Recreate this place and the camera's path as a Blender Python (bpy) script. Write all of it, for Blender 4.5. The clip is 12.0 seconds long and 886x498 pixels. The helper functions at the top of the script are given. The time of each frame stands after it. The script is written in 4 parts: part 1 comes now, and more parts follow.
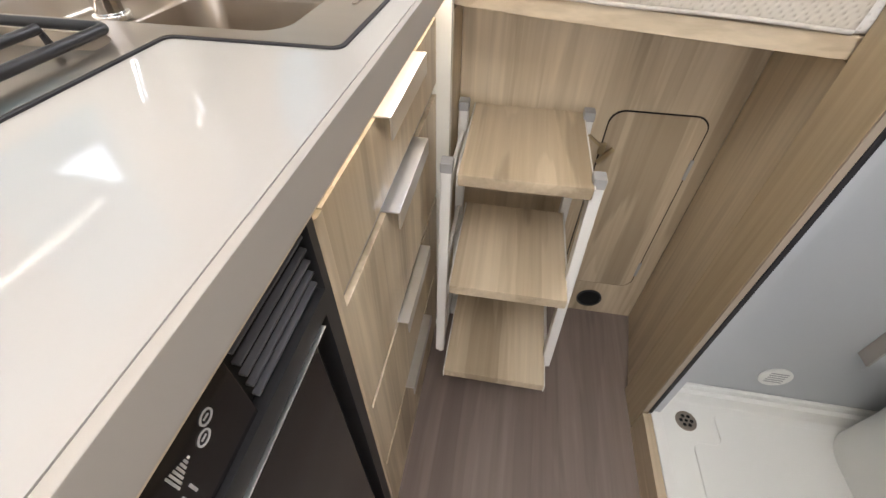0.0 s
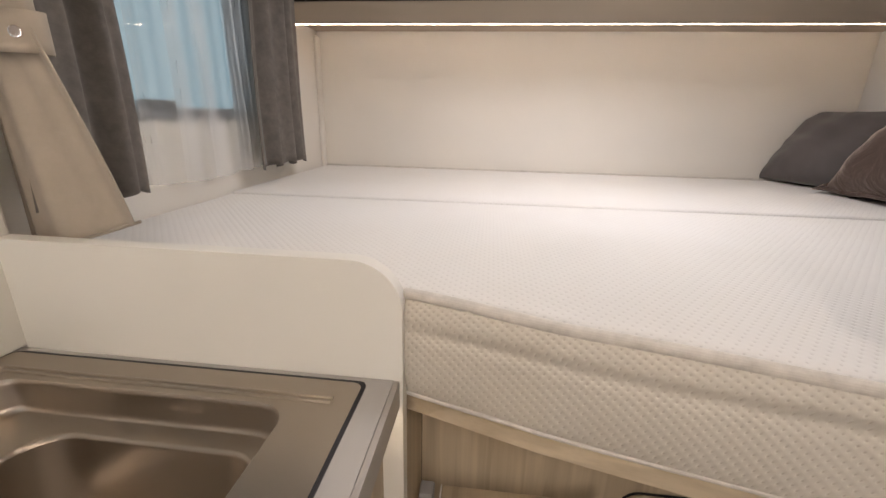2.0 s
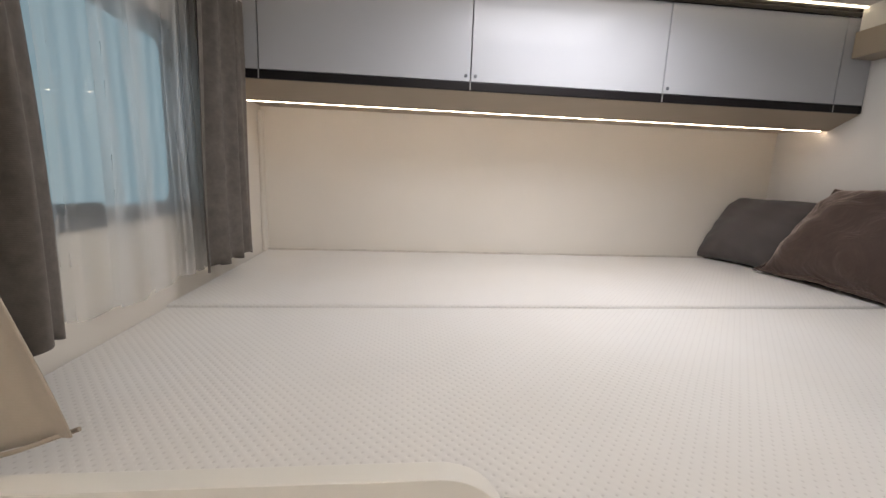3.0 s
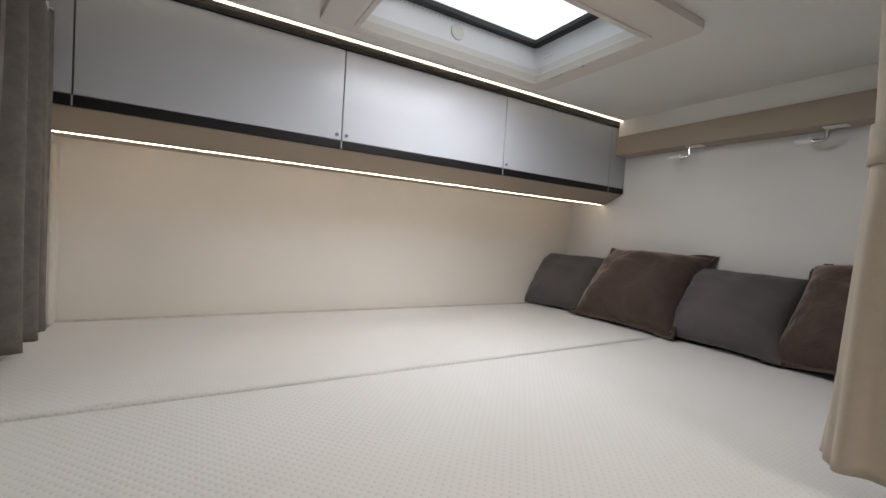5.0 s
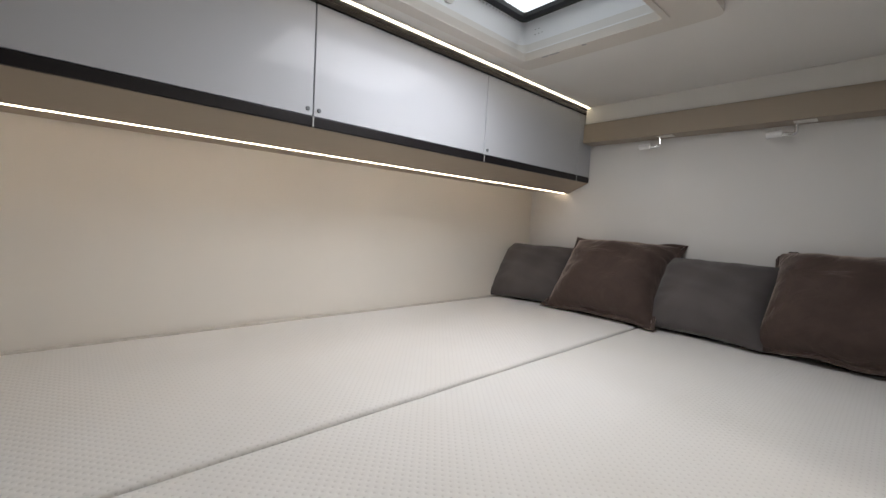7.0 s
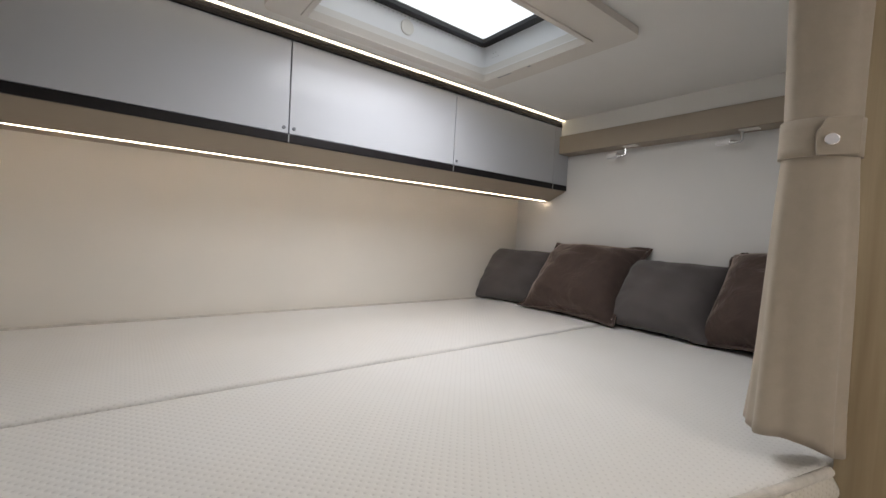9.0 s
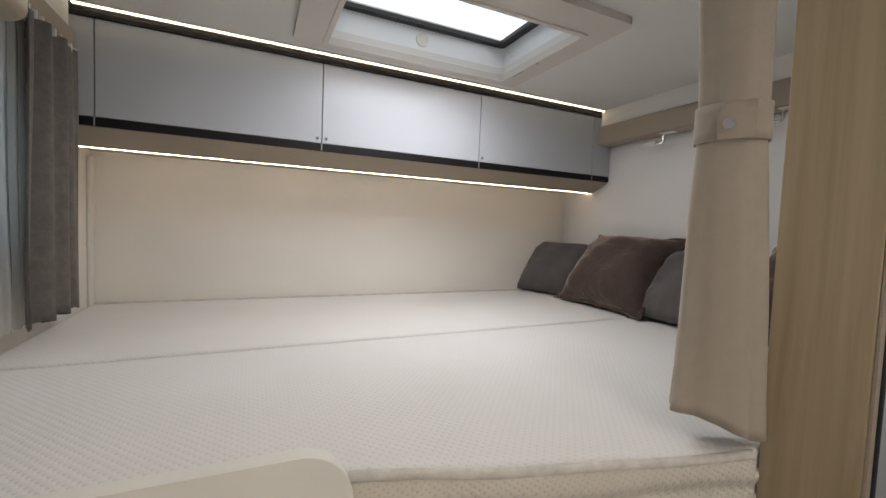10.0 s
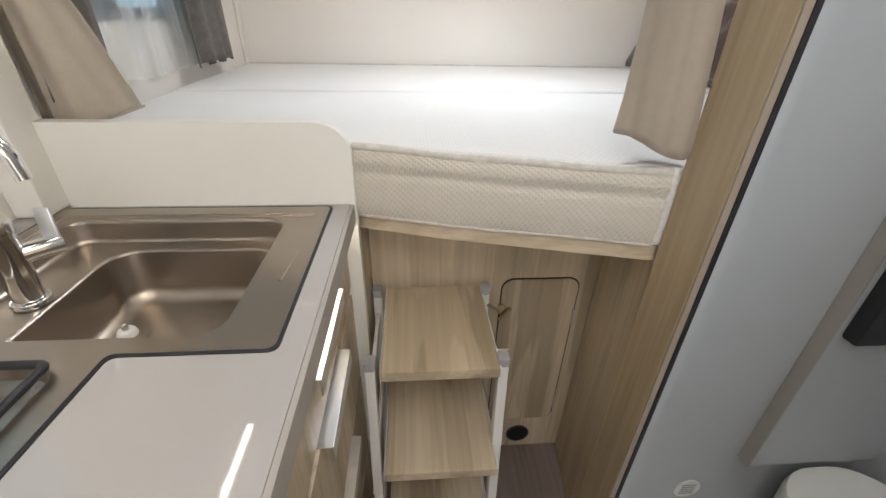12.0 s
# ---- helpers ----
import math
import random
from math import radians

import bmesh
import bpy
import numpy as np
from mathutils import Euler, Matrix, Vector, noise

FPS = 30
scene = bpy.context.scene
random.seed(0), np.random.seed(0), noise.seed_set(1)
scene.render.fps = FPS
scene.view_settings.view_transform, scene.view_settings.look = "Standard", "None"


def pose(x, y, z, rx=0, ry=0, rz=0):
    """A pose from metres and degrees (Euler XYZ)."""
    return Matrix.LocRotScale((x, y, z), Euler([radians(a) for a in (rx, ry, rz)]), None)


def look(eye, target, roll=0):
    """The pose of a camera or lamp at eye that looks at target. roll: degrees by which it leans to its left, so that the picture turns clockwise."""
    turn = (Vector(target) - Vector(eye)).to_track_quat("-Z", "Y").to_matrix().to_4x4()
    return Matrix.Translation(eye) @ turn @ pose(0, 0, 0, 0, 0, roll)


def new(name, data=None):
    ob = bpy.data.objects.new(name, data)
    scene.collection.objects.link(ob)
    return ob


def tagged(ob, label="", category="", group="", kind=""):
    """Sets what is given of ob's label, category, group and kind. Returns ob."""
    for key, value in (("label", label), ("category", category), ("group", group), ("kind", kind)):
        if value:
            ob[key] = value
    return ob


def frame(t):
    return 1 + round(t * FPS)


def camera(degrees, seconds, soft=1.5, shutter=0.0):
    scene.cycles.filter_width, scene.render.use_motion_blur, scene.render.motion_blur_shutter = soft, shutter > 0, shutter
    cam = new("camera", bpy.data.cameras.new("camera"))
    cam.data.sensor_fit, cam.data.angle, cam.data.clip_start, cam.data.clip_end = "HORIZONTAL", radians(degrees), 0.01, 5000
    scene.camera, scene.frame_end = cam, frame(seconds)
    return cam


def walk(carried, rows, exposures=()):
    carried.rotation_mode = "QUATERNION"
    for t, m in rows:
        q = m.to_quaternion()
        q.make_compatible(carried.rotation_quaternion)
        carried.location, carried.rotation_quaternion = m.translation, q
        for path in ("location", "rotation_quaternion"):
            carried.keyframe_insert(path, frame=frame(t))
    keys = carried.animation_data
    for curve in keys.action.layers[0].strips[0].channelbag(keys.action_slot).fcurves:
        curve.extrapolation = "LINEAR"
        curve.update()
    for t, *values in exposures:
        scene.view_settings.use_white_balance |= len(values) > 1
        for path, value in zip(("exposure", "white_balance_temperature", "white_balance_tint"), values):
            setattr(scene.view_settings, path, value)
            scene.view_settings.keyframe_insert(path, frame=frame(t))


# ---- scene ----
cam = camera(94.0, 12.0)
PATH = [
    (0, (-0.025, 0.148, 1.133), (-0.253, 1.547, -0.278), 0.7),
    (0.5, (-0.033, 0.255, 1.162), (-0.289, 1.767, -0.122), 0.8),
    (1, (-0.046, 0.355, 1.211), (-0.318, 2.014, 0.127), 1.1),
    (1.5, (-0.042, 0.434, 1.244), (-0.295, 2.231, 0.404), 1.2),
    (2, (-0.048, 0.494, 1.305), (-0.254, 2.387, 0.696), 1.3),
    (2.5, (-0.131, 0.561, 1.357), (-0.181, 2.51, 0.913), 1.8),
    (3, (-0.237, 0.632, 1.386), (-0.036, 2.592, 1.042), 2.2),
    (3.5, (-0.286, 0.666, 1.408), (0.204, 2.584, 1.123), 2.8),
    (5.5, (-0.424, 0.702, 1.421), (0.672, 2.374, 1.378), 3.5),
    (6, (-0.459, 0.796, 1.432), (0.7, 2.425, 1.388), 3.1),
    (6.5, (-0.465, 0.891, 1.434), (0.774, 2.458, 1.349), 3.3),
    (7, (-0.464, 0.928, 1.43), (0.873, 2.409, 1.298), 3.2),
    (7.5, (-0.473, 0.904, 1.438), (0.927, 2.323, 1.276), 3.7),
    (9.5, (-0.333, 0.581, 1.397), (0.73, 2.274, 1.343), 2.7),
    (10, (-0.25, 0.47, 1.403), (0.589, 2.283, 1.295), 2.3),
    (10.5, (-0.181, 0.371, 1.402), (0.418, 2.26, 1.137), 2.2),
    (11, (-0.113, 0.261, 1.378), (0.281, 2.154, 0.866), 1.9),
    (11.5, (-0.049, 0.223, 1.331), (0.18, 2.045, 0.538), 1.6),
    (12, (-0.03, 0.177, 1.324), (0.109, 1.901, 0.318), 1.3),
]
walk(cam, [(t, look(eye, target, roll)) for t, eye, target, roll in PATH],
     exposures=[(0, 1.10, 6250, 13), (0.5, 0.90, 6200, 12), (1.0, 0.60, 6120, 11), (1.5, 0.36, 6300, 12), (2.0, 0.15, 7050, 19), (2.5, -0.03, 6900, 17),
                (3.0, -0.08, 6850, 16), (3.5, -0.12, 6800, 15), (5.5, -0.24, 6600, 13), (9.5, -0.24, 6680, 13), (10.5, -0.2, 6700, 13), (11, -0.06, 6800, 13), (11.5, 0.2, 6450, 12), (12, 0.42, 6280, 11)])

# ---- light from outside, and a fill lamp added behind the camera ----
world = bpy.data.worlds.new("hall_light")
world.use_nodes = True
bg = world.node_tree.nodes["Background"]
bg.inputs["Color"].default_value = (0.93, 0.97, 1.0, 1)
bg.inputs["Strength"].default_value = 1.85
scene.world = world
sky_lamp = new("sky_light", bpy.data.lights.new("sky_light", "AREA"))
sky_lamp.data.shape, sky_lamp.data.size, sky_lamp.data.size_y = "RECTANGLE", 0.50, 0.31
sky_lamp.data.energy, sky_lamp.data.color, sky_lamp.data.spread = 5.4, (0.93, 0.96, 1.0), radians(176)
# added fill lamp in the unseen front wall, brightens recess and rear
fill_lamp = new("front_fill_light", bpy.data.lights.new("front_fill_light", "AREA"))
fill_lamp.data.shape, fill_lamp.data.size, fill_lamp.data.size_y = "RECTANGLE", 0.94, 0.74
fill_lamp.data.energy, fill_lamp.data.color = 4.5, (1.0, 0.96, 0.945)
fill_lamp.matrix_world = pose(-0.1, -1.605, 1.32, 90)
sky_lamp.matrix_world = pose(0.221, 1.52, 1.917)

# plan, in metres
XL, XR, YB, ZC, YF = -0.72, 1.19, 2.14, 1.932, -1.6
BED, TOP = 1.105, 0.9936
AISLE = 0.43


# ---- materials ----
def material(name, color, rough=0.5, metal=0.0, coat=0.0, spec=0.5):
    m = bpy.data.materials.new(name)
    m.use_nodes = True
    b = m.node_tree.nodes["Principled BSDF"]
    b.inputs["Base Color"].default_value = (*color, 1)
    b.inputs["Roughness"].default_value = rough
    b.inputs["Metallic"].default_value = metal
    b.inputs["Coat Weight"].default_value = coat
    b.inputs["Specular IOR Level"].default_value = spec
    return m


def node(m, kind, **inputs):
    n = m.node_tree.nodes.new(kind)
    for k, v in inputs.items():
        n.inputs[k.replace("_", " ")].default_value = v
    return n


def wire(m, a, ao, b, bi):
    m.node_tree.links.new(a.outputs[ao], b.inputs[bi])


def principled(m):
    return m.node_tree.nodes["Principled BSDF"]


def coords(m, scale=(1, 1, 1), vary=False):
    tc = node(m, "ShaderNodeTexCoord")
    mp = node(m, "ShaderNodeMapping")
    mp.inputs["Scale"].default_value = scale
    if vary:
        info = node(m, "ShaderNodeObjectInfo")
        add = node(m, "ShaderNodeVectorMath")
        mul = node(m, "ShaderNodeVectorMath")
        add.operation, mul.operation = "ADD", "SCALE"
        mul.inputs[0].default_value = (3.1, 2.3, 1.7)
        wire(m, info, "Random", mul, "Scale")
        wire(m, tc, "Object", add, 0)
        wire(m, mul, "Vector", add, 1)
        wire(m, add, "Vector", mp, "Vector")
    else:
        wire(m, tc, "Object", mp, "Vector")
    return mp


def ramp(m, stops):
    r = node(m, "ShaderNodeValToRGB")
    e = r.color_ramp.elements
    while len(e) < len(stops):
        e.new(0.5)
    for el, (p, c) in zip(e, stops):
        el.position, el.color = p, (*c, 1) if len(c) == 3 else c
    return r


def bump(m, src, out, strength, distance, into=None):
    b = node(m, "ShaderNodeBump", Strength=strength, Distance=distance)
    wire(m, src, out, b, "Height")
    if into:
        wire(m, into, "Normal", b, "Normal")
    wire(m, b, "Normal", principled(m), "Normal")
    return b


def wood(name, axis, dark, mid, light, rough=0.42, across=9.0):
    """Streaked laminate with its grain along one axis (0, 1 or 2)."""
    m = material(name, mid, rough)
    s = [across] * 3
    s[axis] = 0.55
    mp = coords(m, s, vary=True)
    broad = node(m, "ShaderNodeTexNoise", Scale=1.0, Detail=4.0, Roughness=0.55, Distortion=0.3)
    wire(m, mp, "Vector", broad, "Vector")
    s2 = [70.0] * 3
    s2[axis] = 1.6
    mp2 = coords(m, s2, vary=True)
    fine = node(m, "ShaderNodeTexNoise", Scale=1.0, Detail=5.0, Roughness=0.6, Distortion=0.1)
    wire(m, mp2, "Vector", fine, "Vector")
    between = tuple((a + b) / 2 for a, b in zip(mid, light))
    c1 = ramp(m, [(0.40, dark), (0.43, mid), (0.50, mid), (0.515, between), (0.57, between), (0.60, light)])
    wire(m, broad, "Fac", c1, "Fac")
    c2 = ramp(m, [(0.3, (0.78, 0.76, 0.74)), (0.62, (1.0, 1.0, 1.0))])
    wire(m, fine, "Fac", c2, "Fac")
    mix = node(m, "ShaderNodeMix")
    mix.data_type, mix.blend_type = "RGBA", "MULTIPLY"
    mix.inputs["Factor"].default_value = 0.75
    wire(m, c1, "Color", mix, 6)
    wire(m, c2, "Color", mix, 7)
    wire(m, mix, 2, principled(m), "Base Color")
    bump(m, fine, "Fac", 0.12, 0.001)
    return m


def plaster(name, color, rough=0.55, scale=300.0, strength=0.06, spec=0.4):
    """Lacquered or foil-faced board with a faint grain and faint soiling."""
    m = material(name, color, rough, spec=spec)
    mp = coords(m)
    fine = node(m, "ShaderNodeTexNoise", Scale=scale, Detail=3.0)
    wire(m, mp, "Vector", fine, "Vector")
    broad = node(m, "ShaderNodeTexNoise", Scale=2.3, Detail=4.0)
    wire(m, mp, "Vector", broad, "Vector")
    c = ramp(m, [(0.35, tuple(v * 0.95 for v in color)), (0.65, color)])
    wire(m, broad, "Fac", c, "Fac")
    wire(m, c, "Color", principled(m), "Base Color")
    bump(m, fine, "Fac", strength, 0.0006)
    return m


def cloth(name, color, weave=900.0, rough=0.9, through_light=0.0, sheen=0.2, slub=0.25):
    m = material(name, color, rough, spec=0.15)
    principled(m).inputs["Sheen Weight"].default_value = sheen
    principled(m).inputs["Sheen Roughness"].default_value = 0.4
    mp = coords(m)
    a = node(m, "ShaderNodeTexWave", Scale=weave / 6.0, Distortion=1.0, Detail=1.0)
    a.wave_type, a.bands_direction = "BANDS", "Z"
    wire(m, mp, "Vector", a, "Vector")
    n = node(m, "ShaderNodeTexNoise", Scale=45.0, Detail=5.0, Roughness=0.65)
    wire(m, mp, "Vector", n, "Vector")
    c = ramp(m, [(0.3, tuple(v * (1 - slub) for v in color)), (0.7, color)])
    wire(m, n, "Fac", c, "Fac")
    wire(m, c, "Color", principled(m), "Base Color")
    first = bump(m, n, "Fac", 0.12, 0.003)
    bump(m, a, "Fac", 0.25, 0.0005, first)
    if through_light:
        t = node(m, "ShaderNodeBsdfTranslucent")
        wire(m, c, "Color", t, "Color")
        mx = node(m, "ShaderNodeMixShader", Fac=through_light)
        wire(m, principled(m), "BSDF", mx, 1)
        wire(m, t, "BSDF", mx, 2)
        wire(m, mx, "Shader", m.node_tree.nodes["Material Output"], "Surface")
    return m


def glow(name, color, strength):
    m = bpy.data.materials.new(name)
    m.use_nodes = True
    nt = m.node_tree
    nt.nodes.remove(nt.nodes["Principled BSDF"])
    e = node(m, "ShaderNodeEmission", Strength=strength)
    e.inputs["Color"].default_value = (*color, 1)
    wire(m, e, "Emission", nt.nodes["Material Output"], "Surface")
    return m


def thin_glass(name, tint):
    m = bpy.data.materials.new(name)
    m.use_nodes = True
    nt = m.node_tree
    nt.nodes.remove(nt.nodes["Principled BSDF"])
    t = node(m, "ShaderNodeBsdfTransparent")
    t.inputs["Color"].default_value = (*tint, 1)
    g = node(m, "ShaderNodeBsdfGlossy", Roughness=0.02)
    mx = node(m, "ShaderNodeMixShader", Fac=0.09)
    wire(m, t, "BSDF", mx, 1)
    wire(m, g, "BSDF", mx, 2)
    wire(m, mx, "Shader", nt.nodes["Material Output"], "Surface")
    return m


def sheer_cloth(name):
    m = bpy.data.materials.new(name)
    m.use_nodes = True
    nt = m.node_tree
    p = principled(m)
    p.inputs["Base Color"].default_value = (0.90, 0.90, 0.90, 1)
    p.inputs["Roughness"].default_value = 0.9
    tr = node(m, "ShaderNodeBsdfTranslucent")
    tr.inputs["Color"].default_value = (0.93, 0.94, 0.95, 1)
    clear = node(m, "ShaderNodeBsdfTransparent")
    a = node(m, "ShaderNodeMixShader", Fac=0.62)
    wire(m, p, "BSDF", a, 1)
    wire(m, tr, "BSDF", a, 2)
    b = node(m, "ShaderNodeMixShader", Fac=0.27)
    wire(m, clear, "BSDF", b, 1)
    wire(m, a, "Shader", b, 2)
    wire(m, b, "Shader", nt.nodes["Material Output"], "Surface")
    return m


def knit(name, pitch=0.0135, color=(0.77, 0.76, 0.74), dot=(0.655, 0.64, 0.62), relief=0.3, depth=0.002):
    """Off-white knitted mattress cover with staggered dimples."""
    m = material(name, color, 0.92, spec=0.15)
    principled(m).inputs["Sheen Weight"].default_value = 0.15
    tc = node(m, "ShaderNodeTexCoord")
    sep = node(m, "ShaderNodeSeparateXYZ")
    wire(m, tc, "Object", sep, "Vector")
    v = node(m, "ShaderNodeMath")
    v.operation = "ADD"
    wire(m, sep, "Y", v, 0)
    wire(m, sep, "Z", v, 1)
    uv = node(m, "ShaderNodeCombineXYZ")
    wire(m, sep, "X", uv, "X")
    wire(m, v, "Value", uv, "Y")
    dist = []
    for off in (0.0, 0.5):
        mp = node(m, "ShaderNodeMapping")
        mp.inputs["Scale"].default_value = (1 / pitch, 1 / (pitch * 1.15), 1)
        mp.inputs["Location"].default_value = (off, off, 0)
        wire(m, uv, "Vector", mp, "Vector")
        fr = node(m, "ShaderNodeVectorMath")
        fr.operation = "FRACTION"
        wire(m, mp, "Vector", fr, 0)
        sub = node(m, "ShaderNodeVectorMath")
        sub.operation = "SUBTRACT"
        sub.inputs[1].default_value = (0.5, 0.5, 0)
        wire(m, fr, "Vector", sub, 0)
        ln = node(m, "ShaderNodeVectorMath")
        ln.operation = "LENGTH"
        wire(m, sub, "Vector", ln, 0)
        dist.append(ln)
    mn = node(m, "ShaderNodeMath")
    mn.operation = "MINIMUM"
    wire(m, dist[0], "Value", mn, 0)
    wire(m, dist[1], "Value", mn, 1)
    h = ramp(m, [(0.06, (0, 0, 0)), (0.2, (0.7, 0.7, 0.7)), (0.42, (1, 1, 1))])
    wire(m, mn, "Value", h, "Fac")
    big = node(m, "ShaderNodeTexNoise", Scale=3.0, Detail=4.0)
    wire(m, tc, "Object", big, "Vector")
    c = ramp(m, [(0.05, dot), (0.13, color)])
    wire(m, mn, "Value", c, "Fac")
    c2 = ramp(m, [(0.3, (0.95, 0.94, 0.92)), (0.7, (1, 1, 1))])
    wire(m, big, "Fac", c2, "Fac")
    mix = node(m, "ShaderNodeMix")
    mix.data_type, mix.blend_type = "RGBA", "MULTIPLY"
    mix.inputs["Factor"].default_value = 1.0
    wire(m, c, "Color", mix, 6)
    wire(m, c2, "Color", mix, 7)
    wire(m, mix, 2, principled(m), "Base Color")
    thread = node(m, "ShaderNodeTexNoise", Scale=900.0, Detail=2.0)
    wire(m, tc, "Object", thread, "Vector")
    first = bump(m, thread, "Fac", 0.15, 0.0005)
    bump(m, h, "Color", relief, depth, first)
    return m


def brushed(name, color, axis, rough=0.3):
    m = material(name, color, rough, metal=1.0)
    s = [40.0] * 3
    s[axis] = 4.0
    n = node(m, "ShaderNodeTexNoise", Scale=1.0, Detail=2.0)
    wire(m, coords(m, s), "Vector", n, "Vector")
    r = ramp(m, [(0.2, (rough * 0.93,) * 3), (0.8, (rough * 1.07,) * 3)])
    wire(m, n, "Fac", r, "Fac")
    wire(m, r, "Color", principled(m), "Roughness")
    return m


def ribbed(name, color):
    """Cushion fabric with fine cords."""
    m = material(name, color, 0.9, spec=0.15)
    principled(m).inputs["Sheen Weight"].default_value = 0.25
    mp = coords(m)
    w = node(m, "ShaderNodeTexWave", Scale=110.0, Distortion=0.6, Detail=1.0)
    w.bands_direction = "Y"
    wire(m, mp, "Vector", w, "Vector")
    n = node(m, "ShaderNodeTexNoise", Scale=9.0, Detail=5.0)
    wire(m, mp, "Vector", n, "Vector")
    c = ramp(m, [(0.3, tuple(v * 0.8 for v in color)), (0.7, color)])
    wire(m, n, "Fac", c, "Fac")
    wire(m, c, "Color", principled(m), "Base Color")
    bump(m, w, "Fac", 0.12, 0.001)
    return m


def velvet(name, color):
    m = material(name, color, 0.75, spec=0.2)
    principled(m).inputs["Sheen Weight"].default_value = 1.0
    principled(m).inputs["Sheen Roughness"].default_value = 0.35
    principled(m).inputs["Sheen Tint"].default_value = (0.95, 0.80, 0.72, 1)
    mp = coords(m)
    n = node(m, "ShaderNodeTexNoise", Scale=26.0, Detail=5.0, Distortion=0.3)
    wire(m, mp, "Vector", n, "Vector")
    c = ramp(m, [(0.3, tuple(v * 0.8 for v in color)), (0.68, color)])
    wire(m, n, "Fac", c, "Fac")
    wire(m, c, "Color", principled(m), "Base Color")
    f = node(m, "ShaderNodeTexNoise", Scale=700.0, Detail=2.0)
    wire(m, mp, "Vector", f, "Vector")
    crush = node(m, "ShaderNodeTexNoise", Scale=11.0, Detail=3.0, Distortion=1.2)
    wire(m, mp, "Vector", crush, "Vector")
    first = bump(m, f, "Fac", 0.3, 0.0008)
    second = bump(m, n, "Fac", 0.3, 0.006, first)
    bump(m, crush, "Fac", 0.45, 0.02, second)
    return m


OAK = dict(dark=(0.37, 0.297, 0.203), mid=(0.50, 0.41, 0.288), light=(0.655, 0.55, 0.40))
oak_z = wood("oak_laminate_upright", 2, **OAK)
oak_y = wood("oak_laminate_lengthways", 1, **OAK, across=7.0)
oak_post = wood("oak_post_laminate", 2, (0.39, 0.31, 0.20), (0.445, 0.355, 0.232), (0.50, 0.405, 0.27))
oak_x = wood("oak_edge_lengthways", 0, **OAK)
vinyl = wood("dark_oak_vinyl", 1, (0.168, 0.130, 0.115), (0.215, 0.171, 0.150), (0.265, 0.217, 0.192), 0.38, 7.0)
white_wall = plaster("white_wall_foil", (0.77, 0.735, 0.675))
grey_wall = plaster("pale_grey_wall_foil", (0.74, 0.73, 0.71))
ceiling_foil = plaster("ceiling_foil", (0.76, 0.74, 0.71), 0.6)
board_white = plaster("white_board", (0.77, 0.755, 0.70), 0.32)
taupe = plaster("taupe_board", (0.36, 0.30, 0.235), 0.5)
gloss_white = plaster("gloss_white_door", (0.50, 0.515, 0.545), 0.035, strength=0.0, spec=0.13)
worktop_mat = plaster("gloss_beige_worktop", (0.41, 0.392, 0.376), 0.045, strength=0.0, spec=0.75)
edge_grey = plaster("grey_edging", (0.37, 0.345, 0.315), 0.4)
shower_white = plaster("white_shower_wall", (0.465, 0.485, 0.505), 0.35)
tray_white = plaster("white_shower_tray", (0.78, 0.78, 0.75), 0.28)
plastic_white = plaster("white_plastic", (0.78, 0.76, 0.72), 0.4)
shade_white = plaster("frosted_shade", (0.82, 0.81, 0.80), 0.3)
roof_frame = plaster("warm_white_roof_frame", (0.66, 0.615, 0.56), 0.45)
lining_white = plaster("white_roof_lining", (0.88, 0.89, 0.91), 0.35)
frame_grey = plaster("dark_grey_frame", (0.13, 0.14, 0.155), 0.45)
plastic_grey = plaster("grey_plastic_cap", (0.36, 0.36, 0.36), 0.45)
lacquer_white = plaster("white_lacquered_metal", (0.74, 0.73, 0.70), 0.3)
black_plastic = plaster("black_plastic", (0.022, 0.022, 0.024), 0.4)
black_brown = plaster("black_brown_strip", (0.014, 0.012, 0.013), 0.4, spec=0.2)
black_gloss = plaster("black_gloss", (0.012, 0.011, 0.012), 0.07, strength=0.0)
rubber = plaster("black_rubber", (0.02, 0.019, 0.022), 0.6)
slat_grey = plaster("grey_slat", (0.10, 0.10, 0.11), 0.32)
void_black = material("dark_hollow", (0.004, 0.004, 0.004), 0.9)
print_white = material("pale_print", (0.6, 0.6, 0.6), 0.5)
steel_x = brushed("satin_steel", (0.41, 0.36, 0.305), 0, 0.32)
alu = brushed("brushed_aluminium", (0.78, 0.78, 0.78), 1, 0.34)
chrome = material("chrome", (0.82, 0.82, 0.83), 0.06, metal=1.0)
brass = material("dull_brass", (0.45, 0.36, 0.22), 0.3, metal=1.0)
linen_dark = cloth("grey_brown_linen", (0.25, 0.225, 0.203), through_light=0.30, slub=0.28)
linen_cream = cloth("cream_curtain_cloth", (0.47, 0.41, 0.335), 1400.0, 0.75, through_light=0.08, slub=0.08)
sheer_mat = sheer_cloth("white_voile")
knit_mat = knit("knitted_cover")
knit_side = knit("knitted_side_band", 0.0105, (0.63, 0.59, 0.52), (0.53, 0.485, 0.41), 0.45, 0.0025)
piping_mat = cloth("cream_piping", (0.70, 0.66, 0.60))
velvet_brown = velvet("brown_velvet", (0.078, 0.053, 0.045))
cord_grey = ribbed("dark_grey_cord", (0.105, 0.093, 0.091))
glass = thin_glass("acrylic_pane", (0.86, 0.93, 0.95))
led_warm = glow("warm_led", (1.0, 0.87, 0.62), 6.0)
led_low = glow("warm_led_low", (1.0, 0.80, 0.58), 16.0)


